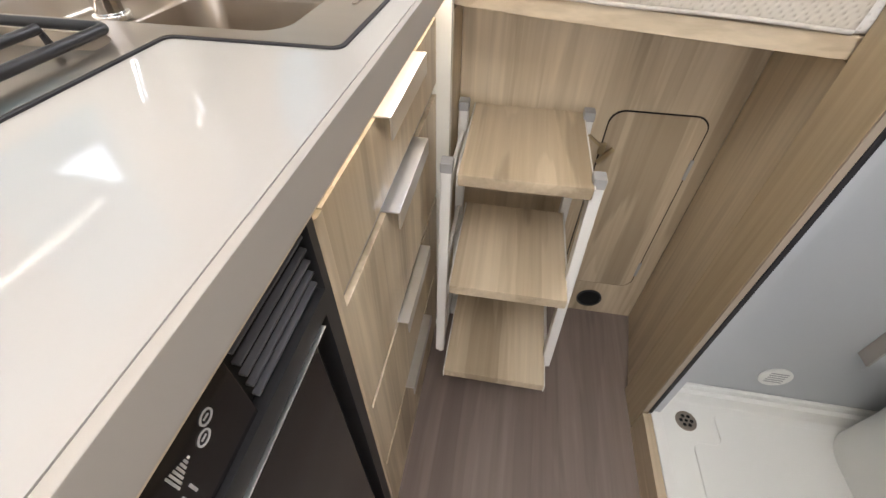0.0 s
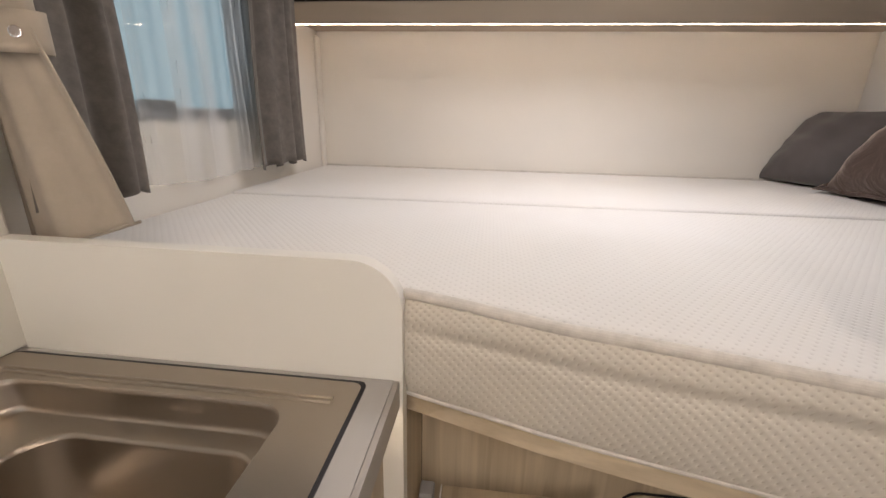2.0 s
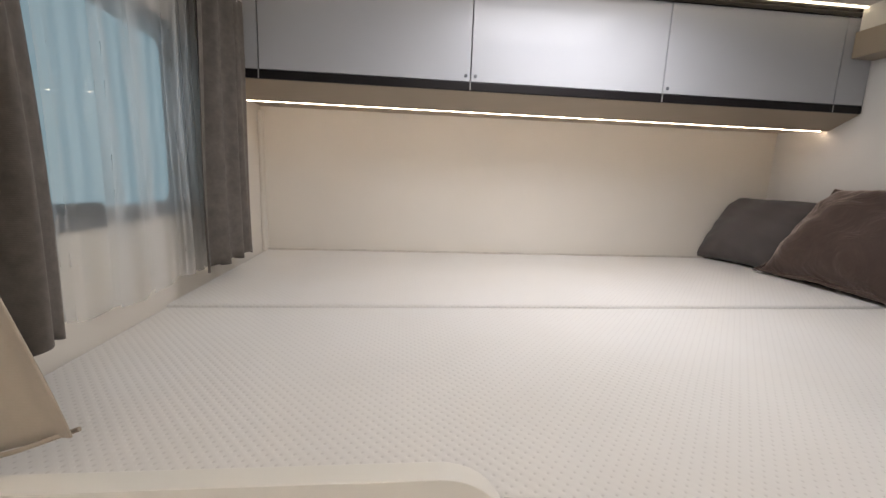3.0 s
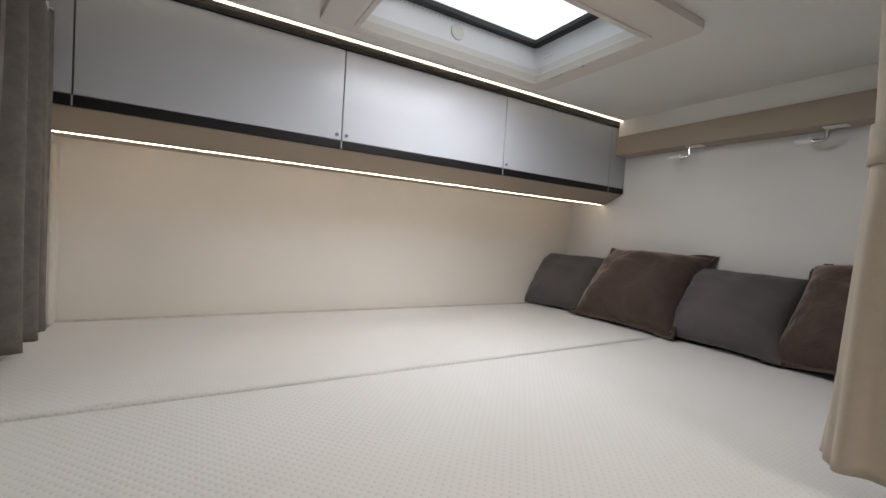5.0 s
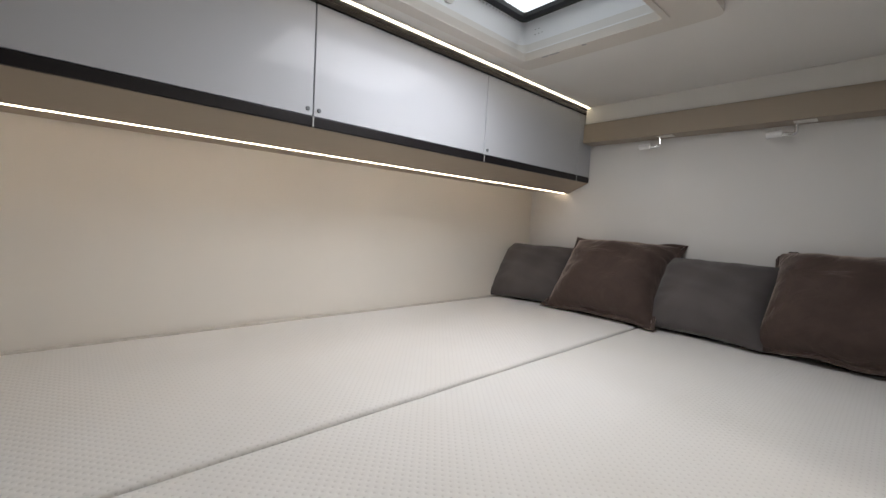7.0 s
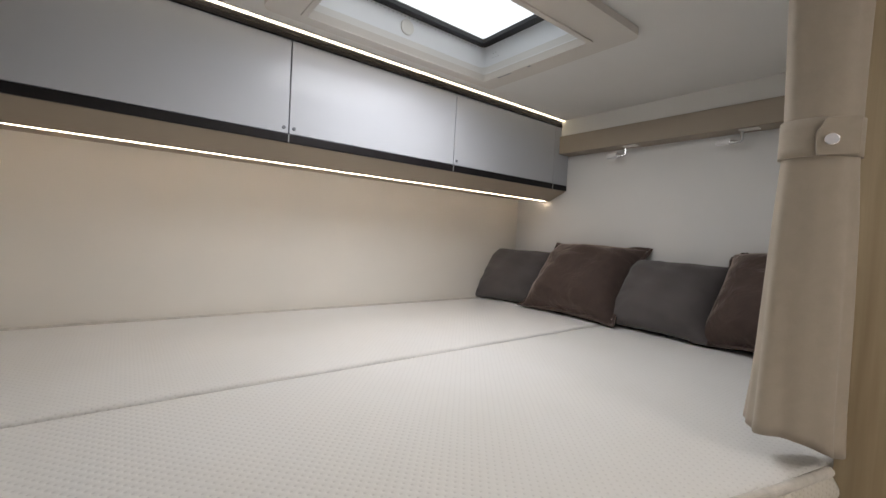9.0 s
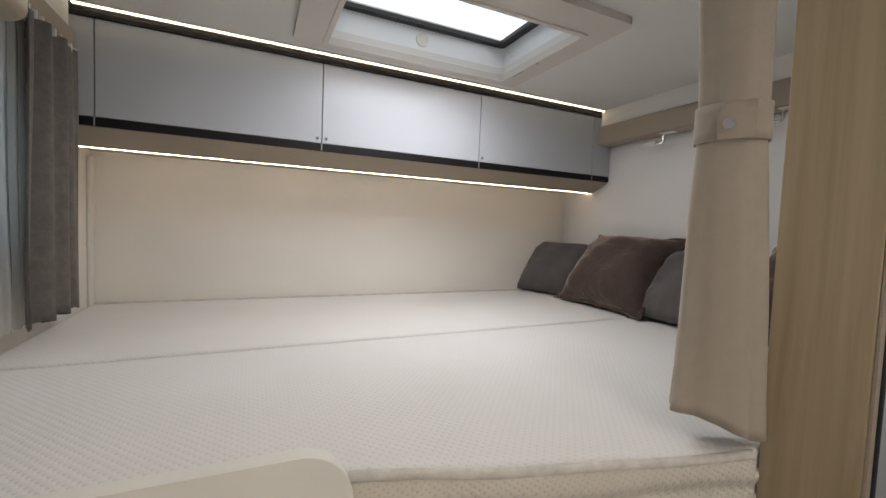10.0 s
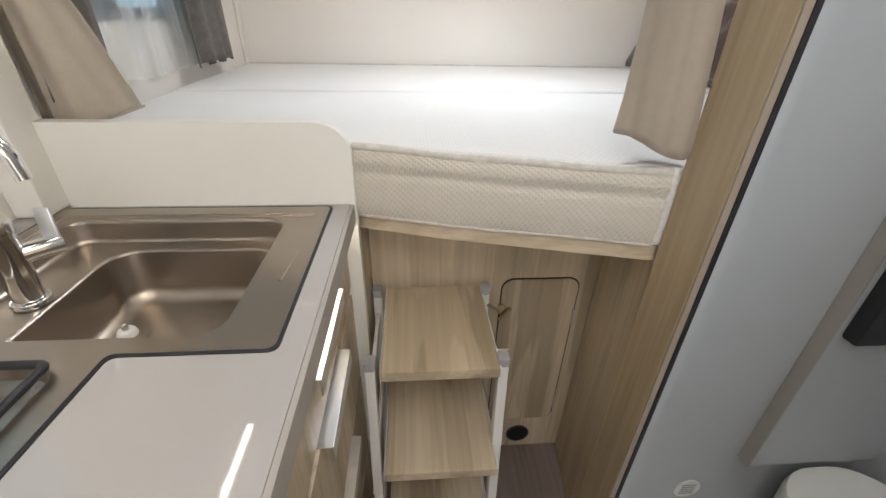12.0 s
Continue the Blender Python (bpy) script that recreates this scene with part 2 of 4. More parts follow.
# ---- mesh helpers ----
def box(x0, x1, y0, y1, z0, z1, bevel=0.0, seg=2):
    bm = bmesh.new()
    bmesh.ops.create_cube(bm, size=1)
    for v in bm.verts:
        v.co = Vector((x0 + (v.co.x + 0.5) * (x1 - x0), y0 + (v.co.y + 0.5) * (y1 - y0), z0 + (v.co.z + 0.5) * (z1 - z0)))
    if bevel:
        bmesh.ops.bevel(bm, geom=list(bm.edges), offset=bevel, segments=seg, affect="EDGES", profile=0.5)
    return bm


def join(*bms):
    out = bmesh.new()
    for b in bms:
        me = bpy.data.meshes.new("tmp")
        b.to_mesh(me)
        b.free()
        out.from_mesh(me)
        bpy.data.meshes.remove(me)
    return out


def moved(bm, m):
    bmesh.ops.transform(bm, matrix=m, verts=bm.verts)
    return bm


def cyl(r, h, seg=24, r2=None, bevel=0.0):
    bm = bmesh.new()
    bmesh.ops.create_cone(bm, cap_ends=True, segments=seg, radius1=r, radius2=r if r2 is None else r2, depth=h)
    if bevel:
        es = [e for e in bm.edges if abs(e.verts[0].co.z - e.verts[1].co.z) < 1e-6]
        bmesh.ops.bevel(bm, geom=es, offset=bevel, segments=2, affect="EDGES", profile=0.5)
    return bm


def prism(pts, z0, z1, bevel=0.0, seg=2):
    """An upright prism over a plan outline."""
    bm = bmesh.new()
    bottom = [bm.verts.new((x, y, z0)) for x, y in pts]
    f = bm.faces.new(bottom)
    r = bmesh.ops.extrude_face_region(bm, geom=[f])
    for v in r["geom"]:
        if isinstance(v, bmesh.types.BMVert):
            v.co.z = z1
    bmesh.ops.recalc_face_normals(bm, faces=bm.faces)
    if bevel:
        es = [e for e in bm.edges if abs(e.verts[0].co.z - e.verts[1].co.z) < 1e-6]
        bmesh.ops.bevel(bm, geom=es, offset=bevel, segments=seg, affect="EDGES", profile=0.5)
    return bm


def profile_x(pts, x0, x1):
    """A profile in (y, z) drawn out along x."""
    bm = prism(pts, x0, x1)
    return moved(bm, Matrix(((0, 0, 1, 0), (1, 0, 0, 0), (0, 1, 0, 0), (0, 0, 0, 1))))


def rounded(pts, radii, seg=6):
    """A plan outline with its corners rounded."""
    out = []
    n = len(pts)
    for i in range(n):
        p, a, b = Vector(pts[i]), Vector(pts[i - 1]), Vector(pts[(i + 1) % n])
        r = radii[i] if isinstance(radii, (list, tuple)) else radii
        if r <= 0:
            out.append(tuple(p))
            continue
        da, db = (a - p).normalized(), (b - p).normalized()
        ang = da.angle(db)
        d = r / math.tan(ang / 2)
        c = p + (da + db).normalized() * (r / math.sin(ang / 2))
        s, e = p + da * d - c, p + db * d - c
        a0, a1 = math.atan2(s.y, s.x), math.atan2(e.y, e.x)
        while a1 - a0 > math.pi:
            a1 -= 2 * math.pi
        while a1 - a0 < -math.pi:
            a1 += 2 * math.pi
        for k in range(seg + 1):
            t = a0 + (a1 - a0) * k / seg
            out.append((c.x + r * math.cos(t), c.y + r * math.sin(t)))
    return out


def rect(x0, x1, y0, y1):
    return [(x0, y0), (x1, y0), (x1, y1), (x0, y1)]


def plate(outer, holes, z0, z1, bevel=0.0):
    """A flat plate with holes through it."""
    bm = bmesh.new()
    for loop in (outer, *holes):
        vs = [bm.verts.new((x, y, z1)) for x, y in loop]
        for i in range(len(vs)):
            bm.edges.new((vs[i - 1], vs[i]))
    bmesh.ops.triangle_fill(bm, edges=list(bm.edges), use_beauty=True, use_dissolve=False, normal=(0, 0, 1))
    r = bmesh.ops.extrude_face_region(bm, geom=list(bm.faces))
    for v in r["geom"]:
        if isinstance(v, bmesh.types.BMVert):
            v.co.z = z0
    bmesh.ops.recalc_face_normals(bm, faces=bm.faces)
    return bm


XZ = Matrix(((1, 0, 0, 0), (0, 0, 1, 0), (0, 1, 0, 0), (0, 0, 0, 1)))   # plan (x, y), height z -> x, z, y
YZ = Matrix(((0, 0, 1, 0), (1, 0, 0, 0), (0, 1, 0, 0), (0, 0, 0, 1)))   # plan (x, y), height z -> y, z, x


def tube(points, r, seg=10, closed=False):
    """A round rod along a line of points."""
    bm = bmesh.new()
    pts = [Vector(p) for p in points]
    n = len(pts)
    rings = []
    for i, p in enumerate(pts):
        a = pts[i - 1] if i > 0 or closed else p
        b = pts[(i + 1) % n] if i < n - 1 or closed else p
        d = (b - a).normalized()
        q = d.to_track_quat("Z", "Y").to_matrix()
        rings.append([bm.verts.new(p + q @ Vector((r * math.cos(2 * math.pi * k / seg), r * math.sin(2 * math.pi * k / seg), 0))) for k in range(seg)])
    for i in range(n if closed else n - 1):
        a, b = rings[i], rings[(i + 1) % n]
        for k in range(seg):
            bm.faces.new((a[k - 1], a[k], b[k], b[k - 1]))
    if not closed:
        bm.faces.new(rings[0][::-1])
        bm.faces.new(rings[-1])
    bmesh.ops.recalc_face_normals(bm, faces=bm.faces)
    return bm


def sheet(f, nu, nv):
    """A grid surface of f(u, v) with u and v from 0 to 1."""
    bm = bmesh.new()
    vs = [[bm.verts.new(f(i / nu, j / nv)) for j in range(nv + 1)] for i in range(nu + 1)]
    for i in range(nu):
        for j in range(nv):
            bm.faces.new((vs[i][j], vs[i + 1][j], vs[i + 1][j + 1], vs[i][j + 1]))
    return bm


def loft(rings, cap=True):
    bm = bmesh.new()
    rows = [[bm.verts.new((x, y, z)) for x, y in pts] for pts, z in rings]
    n = len(rows[0])
    for a, b in zip(rows, rows[1:]):
        for k in range(n):
            bm.faces.new((a[k - 1], a[k], b[k], b[k - 1]))
    if cap:
        bm.faces.new(rows[-1])
    bmesh.ops.recalc_face_normals(bm, faces=bm.faces)
    bmesh.ops.reverse_faces(bm, faces=bm.faces) if bm.faces[-1].normal.z < 0 else None
    return bm


def rr(x0, x1, y0, y1, r):
    return rounded(rect(x0, x1, y0, y1), r, 8)


def finish(ob, bm, mat, smooth=True):
    me = ob.data
    bm.to_mesh(me)
    bm.free()
    me.materials.append(mat)
    if smooth:
        me.polygons.foreach_set("use_smooth", [True] * len(me.polygons))
        me.set_sharp_from_angle(angle=radians(38))
        w = ob.modifiers.new("flat_faces", "WEIGHTED_NORMAL")
        w.mode, w.weight, w.keep_sharp = "FACE_AREA", 70, True
    return ob


def thing(name, at, label, category, group="", kind=""):
    ob = new(name)
    ob.empty_display_size = 0.05
    ob.location = at
    return tagged(ob, label, category, group, kind)


def at_of(ob):
    return Vector(ob.location) + (at_of(ob.parent) if ob.parent else Vector((0, 0, 0)))


def part(name, bm, mat, parent, label=""):
    """One mesh under a thing or a part; the bmesh comes in world metres."""
    ob = new(name, bpy.data.meshes.new(name))
    moved(bm, Matrix.Translation(-at_of(parent)))
    ob.parent = parent
    return tagged(finish(ob, bm, mat), label)


def single(name, bm, mat, label, category, group="", kind=""):
    ob = new(name, bpy.data.meshes.new(name))
    return tagged(finish(ob, bm, mat), label, category, group, kind)


def structure(name, bm, mat, label, category):
    return single(name, bm, mat, label, category, kind="structure")


def thick(ob, t, offset=0.0):
    s = ob.modifiers.new("thickness", "SOLIDIFY")
    s.thickness, s.offset = t, offset
    return ob


# ---- the shell ----
structure("floor", box(XL, XR, YF, YB, -0.03, 0.0), vinyl, "dark brown wood-look vinyl floor of a camper", "floor")
WIN = rounded(rect(1.00, 1.638, 1.30, 1.660), 0.034)
WIN2 = rounded(rect(-0.05, 0.75, 1.15, 1.55), 0.05)
wl = plate(rect(YF, YB, 0, ZC), [WIN, WIN2], XL - 0.035, XL)
structure("wall_left", moved(wl, YZ), white_wall, "white foil-faced camper side wall with a window opening", "wall")
structure("wall_right", box(XR, XR + 0.035, YF, YB, 0, ZC), grey_wall, "pale foil-faced camper side wall beside the bed", "wall")
structure("wall_back", box(XL - 0.035, XR + 0.035, YB, YB + 0.035, 0, ZC), white_wall, "cream-white rear wall behind the bed", "wall")
# unseen end wall; its opening is added only for the fill lamp
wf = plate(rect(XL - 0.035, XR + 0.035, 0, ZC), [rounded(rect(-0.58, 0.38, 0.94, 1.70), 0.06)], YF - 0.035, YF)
structure("wall_front", moved(wf, XZ), white_wall, "plain pale unseen wall with an opening added for the fill lamp", "wall")
SKY = rounded(rect(-0.055, 0.535, 1.345, 1.735), 0.025)
structure("ceiling", plate(rect(XL - 0.035, XR + 0.035, YF - 0.035, YB + 0.035), [SKY], ZC, ZC + 0.03), ceiling_foil, "pale camper ceiling with a roof-light opening", "ceiling")
structure("corner_trim", box(XL, XL + 0.012, YB - 0.035, YB, BED, 1.58, 0.004), white_wall, "white upright corner strip by the rear wall", "trim")

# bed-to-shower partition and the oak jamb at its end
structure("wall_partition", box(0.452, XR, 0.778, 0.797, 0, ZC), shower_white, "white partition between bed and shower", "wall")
structure("door_jamb", box(0.41, 0.430, 0.688, 0.797, 0, ZC, 0.003), oak_post, "light oak door jamb at the shower entrance", "trim")
structure("jamb_core", box(0.4305, 0.4515, 0.688, 0.797, 0.098, ZC), shower_white, "white inner face of the shower jamb", "trim")
structure("jamb_trim", box(0.411, 0.4222, 0.6845, 0.6876, 0.1, ZC), taupe, "thin brown edging strip on the shower jamb", "trim")
structure("door_seal", box(0.4225, 0.4315, 0.682, 0.6876, 0.1, ZC, 0.002), rubber, "black rubber seal along the shower jamb", "trim")
structure("recess_side_left", box(-0.16, -0.1402, 0.9455, 1.0675, 0, 0.92), oak_z, "oak side panel behind the kitchen divider", "trim")
structure("recess_side", prism([(0.419, 0.798), (0.46, 1.068), (0.48, 1.068), (0.45, 0.798)], 0, 0.92), oak_z, "oak side panel of the step recess", "trim")

# ---- window, curtains, outside ----
win = thing("window_1", (XL - 0.02, 1.3, 1.3), "acrylic camper window with a grey rounded frame", "window", kind="structure")
part("window_frame", moved(plate(rounded(rect(0.99, 1.650, 1.288, 1.672), 0.04), [rounded(rect(1.008, 1.626, 1.312, 1.648), 0.028)], XL - 0.04, XL + 0.008), YZ), frame_grey, win)
pane = part("pane", moved(prism(rounded(rect(1.005, 1.630, 1.309, 1.651), 0.03), XL - 0.03, XL - 0.026), YZ), glass, win)
pane.visible_shadow = False
part("latch", box(XL - 0.018, XL + 0.012, 1.266, 1.342, 1.304, 1.326, 0.005), black_plastic, win)
part("latch", box(XL - 0.018, XL + 0.012, 1.600, 1.630, 1.592, 1.642, 0.005), black_plastic, win)
part("latch", box(XL - 0.018, XL + 0.012, 1.600, 1.624, 1.368, 1.398, 0.005), black_plastic, win)

win2 = thing("window_2", (XL - 0.02, 0.35, 1.15), "acrylic kitchen window with a white frame above the worktop", "window", kind="structure")
part("window_frame", moved(plate(rounded(rect(-0.065, 0.775, 1.135, 1.565), 0.06), [rounded(rect(-0.03, 0.73, 1.17, 1.53), 0.04)], XL - 0.04, XL + 0.008), YZ), plastic_white, win2)
part("pane", moved(prism(rounded(rect(-0.045, 0.745, 1.155, 1.545), 0.045), XL - 0.03, XL - 0.026), YZ), glass, win2).visible_shadow = False
hall_mat = glow("pale_blue_hall", (0.30, 0.52, 0.62), 0.92)
structure("backdrop_kitchen", box(-2.1, -2.08, -4.0, 1.145, -0.5, 4.0), glow("pale_grey_hall", (0.75, 0.78, 0.82), 0.38), "plain pale hall seen outside the kitchen window", "backdrop")
hw = node(hall_mat, "ShaderNodeTexWave", Scale=2.2, Distortion=3.0, Detail=2.0)
hw.bands_direction = "Y"
wire(hall_mat, coords(hall_mat, (1, 1, 0.05)), "Vector", hw, "Vector")
hr = ramp(hall_mat, [(0.2, (0.27, 0.42, 0.49)), (0.8, (0.37, 0.52, 0.58))])
wire(hall_mat, hw, "Fac", hr, "Fac")
wire(hall_mat, hr, "Color", hall_mat.node_tree.nodes["Emission"], "Color")
backdrop = structure("backdrop", box(-2.1, -2.08, 1.15, 6.0, -0.5, 4.0), hall_mat, "plain pale blue hall seen outside the window", "backdrop")


def pelmet(name, x0, x1, y0, y1, label):
    return structure(name, box(x0, x1, y0, y1, 1.785, 1.862, 0.003), taupe, label, "trim")


pelmet("pelmet_right", 1.112, XR, 0.80, 1.848, "taupe pelmet board along the side wall")
pelmet("pelmet_left", XL, -0.668, 0.95, 1.848, "taupe pelmet board above the window curtains")
for nm, x0, x1 in (("cornice_right", 1.122, XR), ("cornice_left", XL, -0.678)):
    structure(nm, box(x0, x1, 0.80 if x0 > 0 else 0.95, 1.848, 1.8625, ZC, 0.003), plastic_white, "white cornice strip between pelmet and ceiling", "trim")


def hung(y0, y1, x, z0, z1, folds, depth, seed, gather=0.0):
    """A curtain hung along y with soft folds."""
    rnd = random.Random(seed)
    ph = [rnd.uniform(0, 6.3) for _ in range(3)]

    def f(u, v):
        k = 1 - gather * v
        y = y0 + (y1 - y0) * (0.5 + (u - 0.5) * k)
        a = math.sin(2 * math.pi * folds * u + ph[0]) * 0.65 + math.sin(2 * math.pi * folds * 1.7 * u + ph[1] + v) * 0.35
        zz = z0 + (z1 - z0) * v + 0.006 * math.sin(2 * math.pi * folds * u + ph[2]) * (1 - v)
        return Vector((x + depth * a * (0.75 + 0.25 * (1 - v)), y + 0.006 * math.sin(5 * v + ph[1]), zz))
    return sheet(f, 90, 30)


def voile(pleats, y0, y1, x, z0, z1, seed):
    """A thin curtain with flat pleats (place, width): the cloth lies fivefold within each and single between them."""
    rnd = random.Random(seed)
    ph = [rnd.uniform(0, 6.3) for _ in range(3)]

    def f(u, v):
        run = [(y0, 0.0)]
        for p, w in pleats:
            p, w = p + 0.010 * (1 - v) * math.sin(40 * p + ph[0]), w * (0.85 + 0.3 * (1 - v) + 0.12 * math.sin(5 * v + 30 * p))
            run += [(p + w, 0.0), (p, 0.006), (p + w, 0.012), (p + 0.1 * w, 0.018), (p + w, 0.024)]
        run.append((y1, 0.0))
        lens = [abs(b[0] - a[0]) for a, b in zip(run, run[1:])]
        d = u * sum(lens)
        for (a, b), l in zip(zip(run, run[1:]), lens):
            if d <= l + 1e-9:
                k = d / l
                break
            d -= l
        y, off = a[0] + (b[0] - a[0]) * k, a[1] + (b[1] - a[1]) * k * k * (3 - 2 * k)
        zz = z0 + (z1 - z0) * v - 0.010 * math.sin(7 * y + ph[2]) * (1 - v)
        return Vector((x + off + 0.005 * math.sin(26 * y + ph[1] + v), y + 0.004 * math.sin(6 * v + 9 * y), zz))
    return sheet(f, 300, 24)


def window_curtain(bm, label):
    c = thing("window_curtain", (XL + 0.04, 1.3, 1.8), label, "curtain", "curtains at the window")
    thick(part("cloth", bm, linen_dark, c), 0.0015)
    return c


wc = window_curtain(hung(1.552, 1.858, -0.66, 1.160, 1.80, 3.6, 0.022, 3, 0.13), "dark grey-brown linen curtain drawn to the window's side")
for k in range(9):
    part("gather_hook", box(-0.662, -0.655, 1.578 + k * 0.030, 1.584 + k * 0.030, 1.793, 1.81), plastic_white, wc)
wc2 = window_curtain(hung(0.975, 1.190, -0.665, 1.165, 1.80, 2.6, 0.02, 8, 0.08), "dark grey-brown linen curtain gathered beside the window")
sh = thing("sheer_curtain", (XL + 0.03, 1.38, 1.8), "thin white voile curtain hanging before the window", "curtain", "curtains at the window")
part("cloth", voile([(1.222, 0.012), (1.316, 0.034), (1.392, 0.050), (1.512, 0.016), (1.545, 0.014), (1.590, 0.018)], 1.16, 1.62, -0.700, 1.168, 1.80, 12), sheer_mat, sh)

# ---- overhead cabinets ----
YC = 1.85
cab = thing("overhead_cabinet", (0.24, 2.0, 1.6), "pale overhead cabinet row above the bed with lit valance", "cabinet")
part("body", box(XL + 0.002, XR - 0.002, YC + 0.02, YB - 0.001, 1.63, 1.915), white_wall, cab)
part("top_rail", box(XL + 0.002, XR - 0.002, YC - 0.004, YC + 0.02, 1.904, 1.917), black_brown, cab)
part("black_strip", box(XL + 0.045, XR - 0.004, YC - 0.001, YC + 0.02, 1.629, 1.6525, 0.002), black_brown, cab)
part("valance", profile_x([(YC + 0.004, 1.628), (YC + 0.092, 1.586), (YC + 0.1, 1.586), (YC + 0.1, 1.598), (YB - 0.001, 1.598), (YB - 0.001, 1.628)], XL + 0.002, XR - 0.002), taupe, cab)
DOORS = [(-0.717, -0.630, 0), (-0.627, -0.0545, 1), (-0.0515, 0.5215, 2), (0.5245, 1.0845, 3), (1.0875, 1.187, 0)]
for x0, x1, k in DOORS:
    if k:
        d = part("door", box(x0, x1, YC, YC + 0.018, 1.6535, 1.903, 0.0015), gloss_white, cab)
        if k == 1:
            part("clip", moved(cyl(0.005, 0.004, 14, bevel=0.001), pose(x1 - 0.012, YC - 0.001, 1.668, 90)), frame_grey, d, "small dark screw cap")
        if k in (2, 3):
            part("clip", moved(cyl(0.005, 0.004, 14, bevel=0.001), pose(x0 + 0.012, YC - 0.001, 1.668, 90)), frame_grey, d, "small dark screw cap")
    else:
        part("filler_panel", box(x0, x1, YC + 0.001, YC + 0.018, 1.6535, 1.903, 0.001), gloss_white, cab)
for x in (-0.6285, -0.053, 0.523, 1.086):
    part("strip_joint", box(x - 0.0015, x + 0.0015, YC - 0.002, YC, 1.629, 1.6525), plastic_grey, cab)
part("led_strip", box(XL + 0.004, XR - 0.022, YC + 0.1003, YC + 0.1028, 1.5843, 1.588), led_low, cab, "glowing warm LED line")
# extra emitter tucked behind the lip, added for the bright spot on the wall
part("wall_glow", box(XR - 0.030, XR - 0.016, YC + 0.1055, YC + 0.1105, 1.5905, 1.5955), glow("wall_glow_emitter", (1.0, 0.82, 0.62), 28.0), cab, "hidden glow added to light the nearby wall")
lt = thing("ceiling_led", (0.2, YC - 0.01, ZC), "warm white LED line along the ceiling above the cabinets", "lamp")
part("profile", box(XL + 0.05, XR - 0.004, YC - 0.022, YC + 0.012, ZC - 0.003, ZC - 0.0005), plastic_white, lt)
part("diffuser", box(XL + 0.05, XR - 0.03, YC - 0.018, YC - 0.008, ZC - 0.005, ZC - 0.0032), led_warm, lt, "glowing diffuser")

# ---- roof light ----
rl = thing("roof_light", (0.24, 1.54, ZC), "white framed roof light with a clear dome and black gasket", "roof light")
part("frame", plate(rounded(rect(-0.154, 0.596, 1.226, 1.756), 0.022, 5), [rounded(rect(-0.062, 0.522, 1.331, 1.712), 0.008, 4)], ZC - 0.019, ZC - 0.0005), roof_frame, rl, "warm white slab frame")
part("inner_rim", plate(rounded(rect(-0.076, 0.536, 1.317, 1.726), 0.012, 4), [rounded(rect(-0.0625, 0.5225, 1.3305, 1.7125), 0.008, 4)], ZC - 0.0225, ZC - 0.0192), roof_frame, rl)
part("lining", loft([(rr(-0.062, 0.522, 1.331, 1.712, 0.008), ZC - 0.0185), (rr(-0.0565, 0.5365, 1.3435, 1.7365, 0.016), ZC + 0.012), (rr(-0.0565, 0.5365, 1.3435, 1.7365, 0.016), 2.0295)], cap=False), lining_white, rl, "smooth white lining")
part("well", plate(rounded(rect(-0.09, 0.57, 1.31, 1.77), 0.03), [rounded(rect(-0.057, 0.537, 1.343, 1.737), 0.016)], ZC + 0.0305, 2.06), plastic_white, rl)
part("gasket", plate(rect(-0.057, 0.537, 1.343, 1.737), [rect(-0.02, 0.508, 1.372, 1.712)], 2.030, 2.042), black_plastic, rl)
part("dome_pane", box(-0.06, 0.54, 1.34, 1.74, 2.062, 2.066), thin_glass("dome_acrylic", (0.96, 0.98, 0.985)), rl).visible_shadow = False
part("knob", moved(cyl(0.022, 0.006, 28, bevel=0.002), pose(0.234, 1.735, 1.995, 90)), plastic_white, rl, "flat round white cap")
for k in range(40):
    part("perforation", moved(cyl(0.0016, 0.002, 8), pose(-0.03 + k * 0.0135, 1.7365, 2.024, 90)), plastic_grey, rl)
for k in range(5):
    part("perforation", moved(cyl(0.0016, 0.002, 8), pose(0.5365, 1.69 - (k // 2) * 0.012, 1.985 + (k % 2) * 0.014, 0, 90)), plastic_grey, rl)
for y0, y1 in ((1.60, 1.63), (1.635, 1.655), (1.52, 1.532)):
    part("catch", box(0.526, 0.532, y0, y1, ZC - 0.0235, ZC - 0.0222, 0.0004), plastic_grey, rl)


# ---- reading lamps ----
def reading_lamp(y):
    l = thing("reading_lamp", (1.15, y, 1.785), "small chrome reading lamp with a frosted white cylinder shade", "lamp", "reading lamps under the pelmet")
    part("plate", box(1.125, 1.155, y - 0.045, y + 0.008, 1.7815, 1.7848, 0.001), plastic_white, l)
    part("stem", tube([(1.140, y, 1.7815), (1.140, y, 1.757), (1.139, y + 0.002, 1.7505), (1.137, y + 0.008, 1.7485), (1.135, y + 0.016, 1.7485)], 0.0048, 14), chrome, l)
    part("socket", moved(cyl(0.0066, 0.016, 20, bevel=0.0015), pose(1.134, y + 0.023, 1.7487, 90, 0, 4)), chrome, l)
    part("shade", moved(cyl(0.0096, 0.040, 24, bevel=0.003), pose(1.132, y + 0.050, 1.751, 86, 0, 4)), shade_white, l, "frosted white shade")


